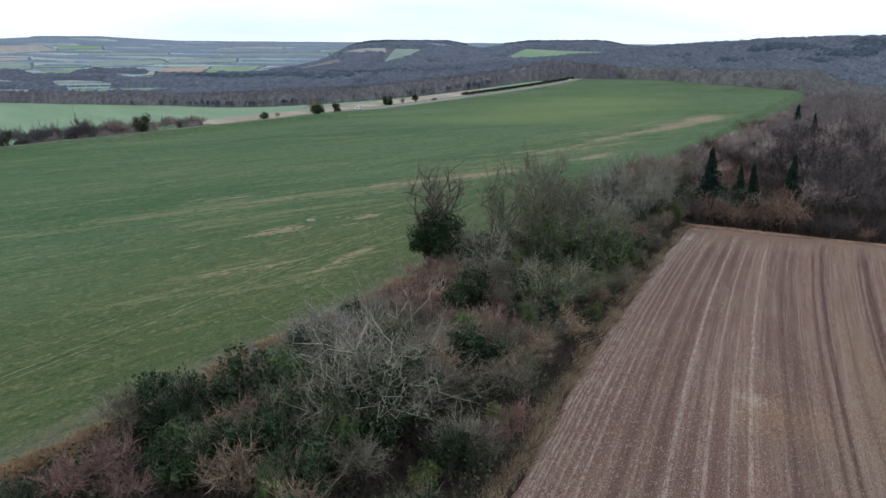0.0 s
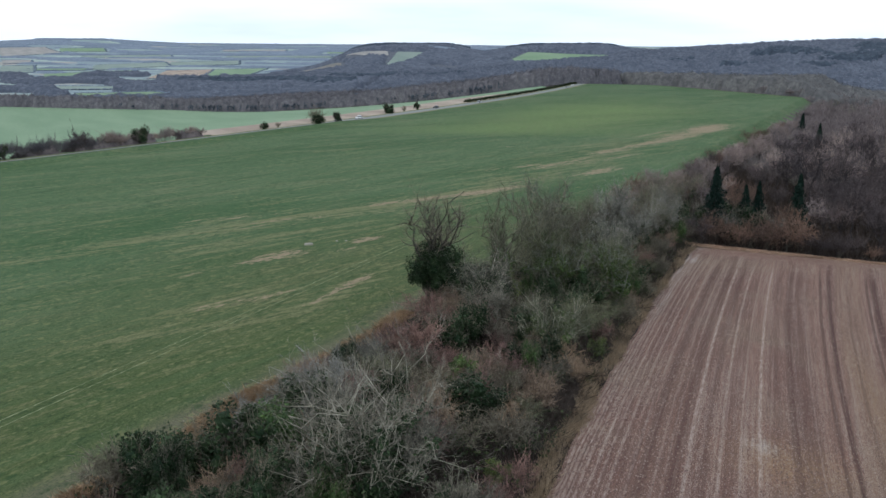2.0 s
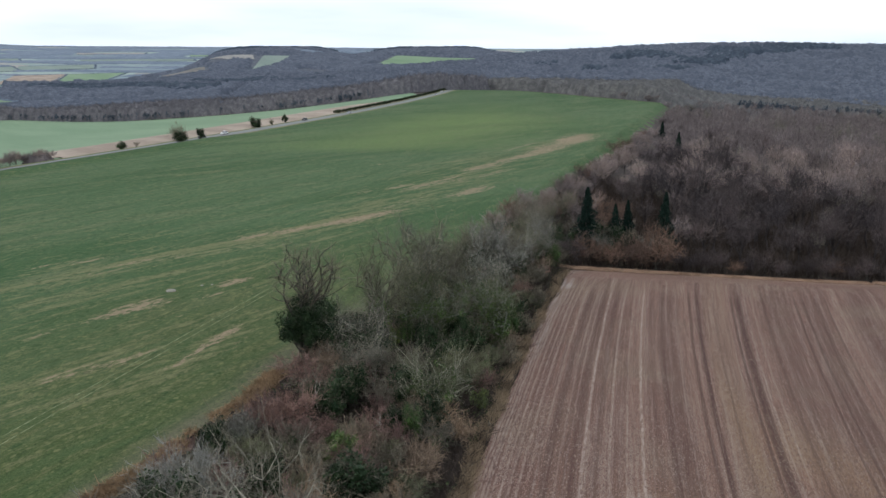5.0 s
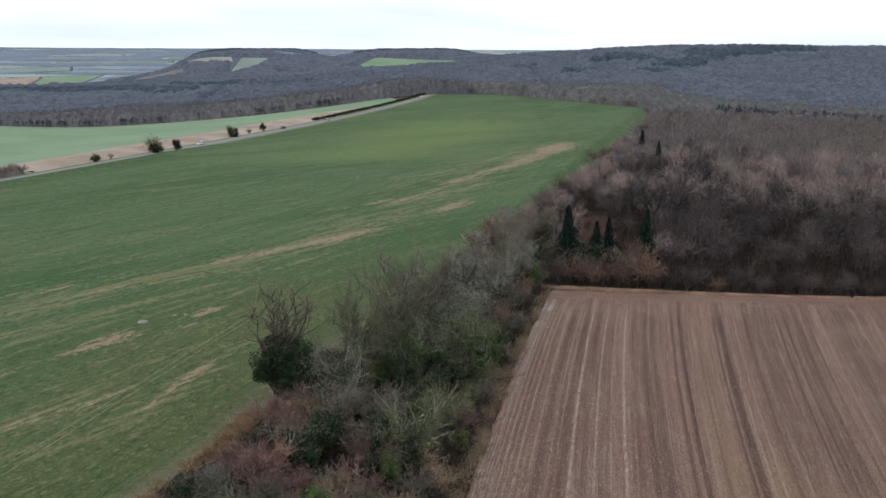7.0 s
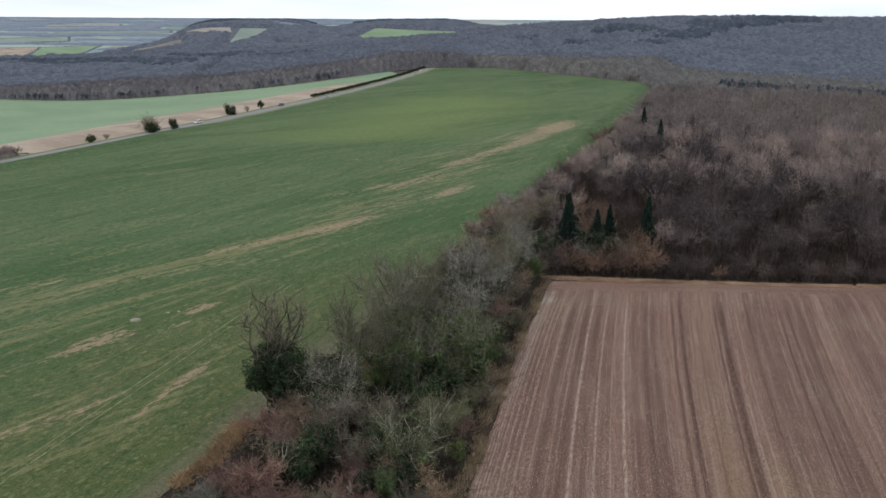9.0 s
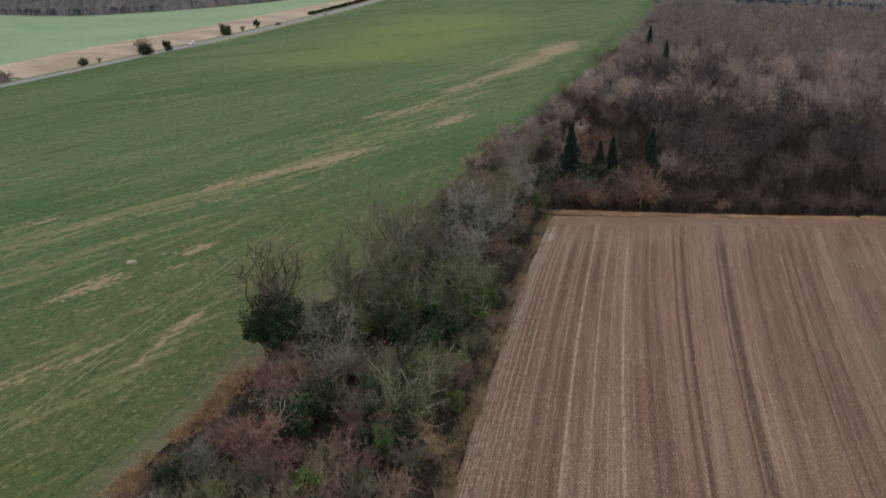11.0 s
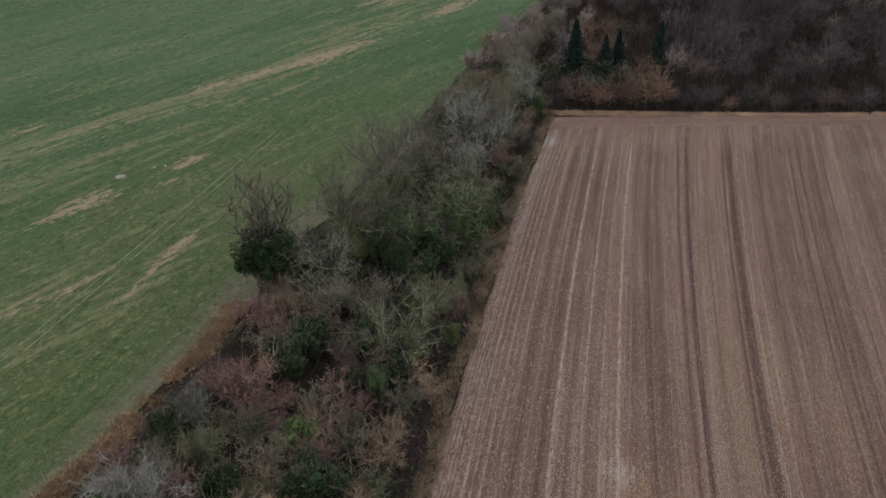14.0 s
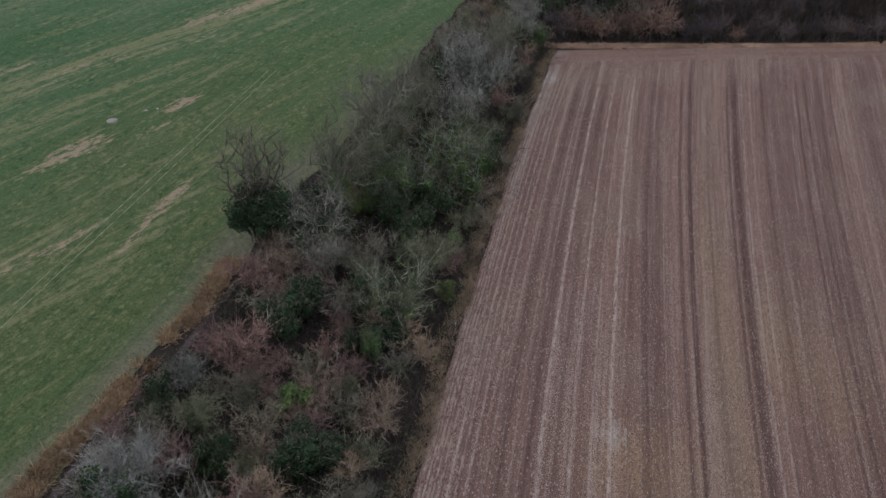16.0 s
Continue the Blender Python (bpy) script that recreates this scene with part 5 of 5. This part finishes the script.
lime.at(20.5, 109, 0.8)
holly.at(23, 120, 0.7)
brown.at(27.5, 124.5, 0.7)
brown.at(34, 141, 0.8)
brown.at(40.5, 158, 0.8)
dark_bush.at(6.5, 119, 1.0)
red.at(-1.6, 110, 1.0)
red.at(0.8, 106.5, 0.8)
# Dark bushes set in to give the shaded hollow its darkness.
dark_bush.at(4.0, 104.5, 1.0)
dark_bush.at(1.2, 102.5, 0.8)
dark_bush.at(8.5, 98.5, 0.6)
holly.at(10.5, 97.5, 0.75)
brown.at(7.5, 104.5, 0.9)
red.at(-2.5, 97.5, 1.05)
red.at(-5.5, 99.5, 0.85)
red.at(0.5, 95.5, 0.8)
brown.at(13, 95, 0.85)
tan.at(5.0, 91, 0.95)
mound[2].at(2.9, 89.4, 0.72, 1.2)
dark_bush.at(3.2, 83.0, 0.9)
lime.at(10.8, 125.0, 0.9, 2.0)
lime.at(18.6, 124.5, 0.7, 1.8)
lime.at(17.5, 118, 0.8, 1.7)
tan.at(9.8, 87, 1.0)
tan.at(11.5, 90.5, 0.7)
grey.at(-7.8, 94, 0.6)
olive.at(-6.5, 88.5, 0.62)
brown.at(-2.5, 91, 0.95)
brown.at(-1.0, 87, 0.8)
red.at(-8.4, 82.5, 0.85)
brown.at(-11, 87, 0.75)
tan.at(-0.6, 79, 0.95)
silver_shrub.at(-10.8, 81.0, 1.0)
silver_shrub.at(-13.5, 82.5, 0.75)
dark_bush.at(-4.5, 83.5, 0.8)
red.at(-12.0, 93.5, 0.5)
mound[0].at(-22.4, 66.2, 0.92, 1.1)
mound[0].at(-18.8, 57.6, 0.8)
dark_bush.at(-10.5, 62.5, 1.0)
dark_bush.at(-12.5, 58.5, 1.1)
dark_bush.at(-5.5, 63.0, 0.9)
mound[1].at(-13.4, 71.8, 0.95)
holly.at(-5.5, 84.0, 1.0)
silver_shrub.at(-16.5, 77.5, 0.6)
silver_shrub.at(-11.5, 77, 0.7)
grey.at(1.5, 63, 0.7)
dark_bush.at(-11.4, 62, 0.95)
red.at(-15.5, 66.5, 0.8)
holly.at(-8.0, 60.5, 0.9)
tan.at(-14.8, 54, 0.95)
red.at(-24, 57, 0.8)
red.at(-26.5, 54, 0.8)
red.at(-21.5, 53, 0.8)
lime.at(5.1, 71.5, 1.0)
lime.at(-1.2, 58.5, 0.95)
brown.at(3.2, 62.5, 0.9)
brown.at(6.0, 77, 0.9)
brown.at(2.0, 75.5, 0.9)
red.at(-5.5, 98, 0.7)
brown.at(1.0, 83, 0.75)
tan.at(7.0, 82, 0.75)
brown.at(-6.0, 57, 0.8)
dark_bush.at(-10, 54.5, 0.8)
dark_bush.at(-17.5, 56.5, 0.8)
# the wood's edge above the ploughed field, and along the green field
edge_red, edge_brown, edge_pink = [Kind("shrubs at the wood's edge", *[bare_tree("shrub", seed + i, 5.0, 2.9, 0.10, 0.15, 12, 5, 5, 6, 0.1, stems=7, twig_mat=m, twig_len=0.75, twig_w=0.05, slight=True,
          label="leafless %s shrub at the edge of the wood" % word, category="shrub") for i in range(2)]) for seed, m, word in ((400, TWIG_RUST, "rusty-brown"), (410, TWIG_WOOD, "dark brown"), (415, TWIG_PINK, "pinkish-brown"))]
roadside = Kind("roadside scrub", *[bare_tree("shrub", 420 + i, 5.0, 3.2, 0.10, 0.12, 12, 5, 5, 6, 0.05, stems=8, twig_mat=TWIG_BELT, twig_len=0.75, twig_w=0.06, slight=True,
          label="grey-brown leafless scrub beside the road", category="shrub") for i in range(2)])
for k in range(26):
    x = 60 + 4.6 * k
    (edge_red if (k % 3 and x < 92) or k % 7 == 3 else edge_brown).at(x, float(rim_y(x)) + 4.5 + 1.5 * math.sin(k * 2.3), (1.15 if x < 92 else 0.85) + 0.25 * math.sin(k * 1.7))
for k in range(30):
    y = 205 + 9.0 * k
    (edge_pink, edge_red, edge_pink)[k % 3].at(float(wood_x(y)) + 2.5 + 1.5 * math.sin(k * 1.9), y, 0.85 + 0.2 * math.sin(k * 2.7))
    edge_pink.at(float(wood_x(y + 4)) + 6.0 + 2 * math.sin(k * 2.9), y + 4, 1.1 + 0.2 * math.sin(k * 1.1))
for y, s in ((206, 0.85), (213, 0.7), (221, 0.75), (230, 0.6), (240, 0.65), (252, 0.6)):
    hazel.at(float(wood_x(y)) + 9.0, y, s)

# rough growth on the ground
belt_in = lambda x, y: (x > hedge_x(y) + 3.6) & (x < furrow_x(y) - 1.2)
tufts("brambles", scatter(15000, 61, -45, 60, 40, 198, belt_in), 1.9, 0.06, 0.8, BRAMBLE, 62, "tangled dark brambles under the hedge belt", "brambles", 12, 0.8)
floor_leaf = Soup()
under = scatter(130000, 73, -45, 60, 40, 198, lambda x, y: belt_in(x, y) & (np.sin(x * 0.35 + 0.2 * y) + np.sin(y * 0.27 - 0.1 * x) > -0.4))
lift_ = np.random.default_rng(74).uniform(0.1, 1.3, len(under))
under = under[(under[:, 1] < 80) | (np.arange(len(under)) % 3 > 0)]
lift_ = np.random.default_rng(74).uniform(0.1, 1.0, len(under)) * np.where(under[:, 1] < 80, 2.2, 1.3)
floor_leaf.leaves(np.stack([under[:, 0], under[:, 1], land(under[:, 0], under[:, 1]) + lift_], 1), 0.34, np.random.default_rng(75))
tagged(new("undergrowth", floor_leaf.mesh("undergrowth", BRAMBLE_LEAF)), "dark green bramble and ivy leaves under the shrubs", "undergrowth", kind="stuff")
fern = along(3000, 63, 40, 116, lambda y: hedge_x(y) + 1.0 + 0.7 * np.sin(y * 0.31) * np.sin(y * 0.13), 1.15)
fern = fern[np.sin(fern[:, 1] * 0.42) + np.sin(fern[:, 1] * 0.23 + 1) + 0.8 * np.sin(fern[:, 1] * 1.1 + fern[:, 0]) + 0.5 * np.sin(fern[:, 0] * 2.1) > -1.1]
tufts("dead_bracken", fern, 0.55, 0.12, 1.0, BRACKEN, 64,
      "rust-brown dead bracken along the field bank", "bracken", 12, 0.3)
tufts("dry_grass", along(2800, 65, 40, 193, lambda y: furrow_x(y) - 1.0 + 0.4 * np.sin(y * 0.3), 0.8), 0.8, 0.06, 0.5, DRY, 66,
      "straw-coloured dry grass along the plough's edge", "grass", 9, 0.3)
rim = lambda x: rim_y(x) + 0.4
swap = along(4600, 67, 52, 230, rim, 1.3)[:, ::-1]
swap = swap[np.sin(swap[:, 0] * 0.5) + np.sin(swap[:, 0] * 0.23 + 2) + np.sin(swap[:, 0] * 1.3) > -2.3]
tufts("dry_grass", swap, 0.45, 0.12, 0.9, STRAW, 68, "straw-coloured dry grass before the wood", "grass", 9, 0.3)

# shrubs that close the gaps of the belt
full = 0
# Extra dark bushes in the mix stand in for shade between the shrubs.
mixture = (brown, dark_bush, brown, tan, dark_bush, red, holly, brown, dark_bush, brown)
for x, y in scatter(5000, 71, -40, 60, 44, 205, lambda x, y: (x > hedge_x(y) + 5.2) & (x < furrow_x(y) - 2.6) & (y < 200)):
    if full < 84 and all((x - a) ** 2 + (y - b) ** 2 > 5.0 for a, b, _ in PLACED):
        full += 1
        (mixture[full % 10] if y > 74 or full % 3 == 1 else (dark_bush, brown, holly, red)[full % 4]).at(x, y, 0.68 + 0.3 * ((full * 7) % 11) / 11)

saplings = [Kind("low scrub", *[bare_tree("sapling", seed + i, 3.6, 2.0, 0.07, 0.12, 10, 5, 5, 7, 0.05, stems=7, twig_mat=m, twig_len=0.6, twig_w=0.038, slight=True,
            ivy=180 * i, ivy_top=0.8, ivy_r=0.6, ivy_mat=IVY_LIT, label="low leafless %s scrub among taller shrubs" % word, category="shrub") for i in range(2)])
            for seed, m, word in ((430, TWIG_RED, "reddish"), (440, TWIG, "brown"), (450, TWIG_OLIVE, "olive-green"), (460, TWIG_TAN, "straw-coloured"))]
low = 0
for x, y in scatter(9000, 77, -40, 60, 46, 200, lambda x, y: (x > hedge_x(y) + 4.2) & (x < furrow_x(y) - 2.0)):
    if low < 80 and all((x - a) ** 2 + (y - b) ** 2 > 3.2 for a, b, _ in PLACED):
        low += 1
        if y < 74 and low % 3:
            continue
        pick = 0.5 + 0.5 * math.sin(x * 0.31 + 1.0) * math.sin(y * 0.23)
        saplings[(1, 2, 0, 3)[min(3, int(pick * 4 + 0.6 * math.sin(low)) % 4)]].at(x, y, 0.75 + 0.4 * ((low * 7) % 11) / 11)

# ---------------------------------------------------------------- along the road
brown.at(-58, 395, 1.5)
dark_bush.at(-57, 393, 0.8)
dark_bush.at(-49.5, 402, 0.85)
for k, (y, s) in enumerate(((462, 0.9), (478, 0.7), (493, 0.75), (374, 0.45), (366, 0.5))):
    (dark_bush, brown)[k % 2].at(float(road_x(y)) - 7, y, s)
for k in range(62):
    y = 252 + 1.35 * k
    (roadside if y < 292 else edge_pink).at(float(road_x(y)) - 8 - 5.5 * ((k * 0.618) % 1.0), y, 0.82 + 0.14 * math.sin(k * 1.7) - 0.2 * min(1, max(0, (y - 292) / 25)))
wood_mass("roadside_scrub", -150, -70, 248, 342, 1.5, lambda x, y: (road_x(y) - x > 5.5) & (road_x(y) - x < 15 + 2 * np.sin(y * 0.4)) & (y > 250) & (y < 336) & (np.sin(y * 0.33) + np.sin(y * 0.13 + 1) > -1.2), 2.1, WOOD_SCRUB, 83, "dense brown leafless scrub beside the road", 0.3, 9, 0.1, 1.3)
for k, y in enumerate((259, 283, 306)):
    (dark_bush, edge_brown)[k % 2].at(float(road_x(y)) - 8, y, 0.75 + 0.2 * math.sin(k), 1.1)

hedge_pts = along(700, 81, 560, 900, lambda y: road_x(y) - 7.0, 0.8)
crowd("roadside_hedge", hedge_pts, 1.9, 0.9, 30, 0.6, BRAMBLE_LEAF, 82, "dark clipped hedge beside the road", "hedge", trunk=False)


# ---------------------------------------------------------------- cars on the road
def box(bm, x0, x1, y0, y1, z0, z1, top=0.0):
    """A block whose top is drawn in along x by top at either end."""
    v = [bm.verts.new(q) for q in ((x0, y0, z0), (x1, y0, z0), (x1, y1, z0), (x0, y1, z0),
                                   (x0 + top, y0 + top * 0.25, z1), (x1 - top, y0 + top * 0.25, z1), (x1 - top, y1 - top * 0.25, z1), (x0 + top, y1 - top * 0.25, z1))]
    for f in ((3, 2, 1, 0), (4, 5, 6, 7), (0, 1, 5, 4), (1, 2, 6, 5), (2, 3, 7, 6), (3, 0, 4, 7)):
        bm.faces.new([v[i] for i in f])


def piece(name, bm, mat, parent, bevel=0.0, label=""):
    if bevel:
        bmesh.ops.bevel(bm, geom=list(bm.edges), offset=bevel, segments=2, affect="EDGES")
    me = bpy.data.meshes.new(name)
    bm.to_mesh(me)
    bm.free()
    me.materials.append(mat)
    ob = new(name, me)
    ob.parent = parent
    return tagged(ob, label)


def car(paint_, y, side, word, long=4.4, tall=1.0):
    thing = new("car")
    bm = bmesh.new()
    box(bm, -long / 2, long / 2, -0.88, 0.88, 0.28, 0.85, 0.08)
    piece("body", bm, paint_, thing, 0.08)
    bm = bmesh.new()
    box(bm, -long * 0.42, long * 0.22, -0.80, 0.80, 0.80, 1.36 * tall, 0.42)
    piece("cabin_glass", bm, GLASS, thing, 0.05, "dark car windows")
    bm = bmesh.new()
    box(bm, -long * 0.31, long * 0.11, -0.70, 0.70, 1.34 * tall, 1.44 * tall, 0.06)
    piece("roof", bm, paint_, thing, 0.03)
    for sx in (-0.3, 0.31):
        for sy in (-0.82, 0.82):
            bm = bmesh.new()
            bmesh.ops.create_cone(bm, cap_ends=True, segments=14, radius1=0.32, radius2=0.32, depth=0.2)
            bmesh.ops.rotate(bm, verts=bm.verts, matrix=Matrix.Rotation(radians(90), 3, "X"))
            bmesh.ops.translate(bm, verts=bm.verts, vec=(sx * long, sy, 0.32))
            piece("wheel", bm, RUBBER, thing)
    for sy in (-0.62, 0.62):
        bm = bmesh.new()
        box(bm, long / 2 - 0.06, long / 2 + 0.02, sy - 0.16, sy + 0.16, 0.56, 0.72)
        piece("headlight", bm, LAMP, thing, 0, "clear headlight")
    slope = float(road_x(y + 1) - road_x(y - 1)) / 2
    x = float(road_x(y)) + side
    thing.matrix_basis = pose(x, y, float(land(x, y)) + 0.17, 0, 0, math.degrees(math.atan2(1, slope)) + (180 if side < 0 else 0))
    return tagged(thing, word + " car on the country road", "car", "cars on the road")


WHITE_CAR = plain("white_car_paint", (0.75, 0.75, 0.74), 0.3, 0, 0.5, 0.05)
DARK_CAR = plain("dark_car_paint", (0.03, 0.033, 0.04), 0.3, 0, 0.5, 0.05)
SILVER_CAR = plain("silver_car_paint", (0.42, 0.43, 0.44), 0.35, 0.6, 0.5, 0.05)
car(WHITE_CAR, 425, -1.7, "white")
car(DARK_CAR, 408, -1.7, "dark")
car(SILVER_CAR, 560, 1.7, "silver")
car(DARK_CAR, 505, -1.7, "dark")
car(WHITE_CAR, 842, -1.7, "white")
car(SILVER_CAR, 792, 1.7, "silver")

# a chalk heap, chalk lumps and pale dead branches
def lump(x, y, r, flat, seed, label, name="chalk_stone", lift=0.1):
    rng = np.random.default_rng(seed)
    bm = bmesh.new()
    bmesh.ops.create_icosphere(bm, subdivisions=2, radius=1.0)
    for v in bm.verts:
        k = 1 + 0.25 * noise.noise(v.co * 1.9 + Vector((seed, 0, 0)))
        v.co = Vector((v.co.x * r * k, v.co.y * r * k * 0.8, v.co.z * r * flat * k))
    me = bpy.data.meshes.new(name)
    bm.to_mesh(me)
    bm.free()
    me.materials.append(CHALK)
    ob = new(name, me)
    ob.matrix_basis = pose(x, y, float(land(x, y)) + lift, 0, 0, rng.uniform(0, 360))
    return tagged(ob, label, "stone", "chalk stones")


lump(-24.2, 155.3, 0.95, 0.35, 3, "flat heap of pale chalk lying in the grass")
lump(-19.5, 158.5, 0.35, 0.4, 4, "small pale chalk lump lying in the grass")
lump(-17.8, 158.9, 0.3, 0.4, 5, "small pale chalk lump lying in the grass")
lump(24.4, 115.5, 0.3, 0.6, 6, "pale chalk lump at the plough's edge")
lump(16.3, 92.5, 0.3, 0.6, 7, "pale chalk lump at the plough's edge")
lump(20.6, 104, 0.25, 0.6, 8, "pale chalk lump at the plough's edge")


def dead_branch(x, y, length, seed):
    rng = np.random.default_rng(seed)
    thing = new("dead_branch")
    limb, fine = Soup(), Soup()
    p = bend([0, 0, 0], [length * 0.5, length * 0.2, length * 0.8], rng, 0.1, 0.05, 7)
    limb.tube(p, np.linspace(0.07, 0.02, 7), 5)
    for _ in range(7):
        s = on_path(p, rng.uniform(0.3, 1))
        limb.tube(bend(s, s + rng.normal(size=3) * 0.35 * length * 0.6 + [0, 0, 0.4], rng, 0.1, 0.08, 4), np.linspace(0.035, 0.012, 4), 3)
    part("limb", limb, BONE, thing, shade=True)
    thing.matrix_basis = pose(x, y, float(land(x, y)) - 0.05, 0, 0, rng.uniform(0, 360))
    return tagged(thing, "bleached dead branch standing among the shrubs", "branch", "dead branches")


BONE = plain("bleached_wood", (0.42, 0.38, 0.33), 0.8, 0, 0.2, 0.4, 5.0)
dead_branch(-1.2, 102.5, 4.6, 1)
dead_branch(-9.8, 64.5, 5.0, 2)
dead_branch(6.8, 97.5, 3.2, 3)


# ---------------------------------------------------------------- a white house in the hillside wood
house = new("house")
bm = bmesh.new()
box(bm, -7, 7, -4, 4, -12, 5.5)
piece("wall", bm, plain("whitewash", (0.72, 0.71, 0.68), 0.9, 0, 0.2, 0.2, 0.4), house)
bm = bmesh.new()
box(bm, -7.6, 7.6, -4.6, 4.6, 5.5, 9.5, 4.2)
piece("roof", bm, plain("slate", (0.14, 0.14, 0.15), 0.7, 0, 0.3, 0.3, 0.4), house, 0, "grey slate roof")
for wx in (-4.5, -1.5, 1.5, 4.5):
    for wz in (1.0, 3.6):
        bm = bmesh.new()
        box(bm, wx - 0.5, wx + 0.5, -4.06, -3.95, wz, wz + 1.3)
        piece("window", bm, GLASS, house)
house.matrix_basis = pose(432, 1310, float(land(432, 1310)) + 9.0, 0, 0, 12) @ Matrix.Diagonal((0.55, 0.55, 0.55, 1))
tagged(house, "small white house with a slate roof on the wooded slope", "house")
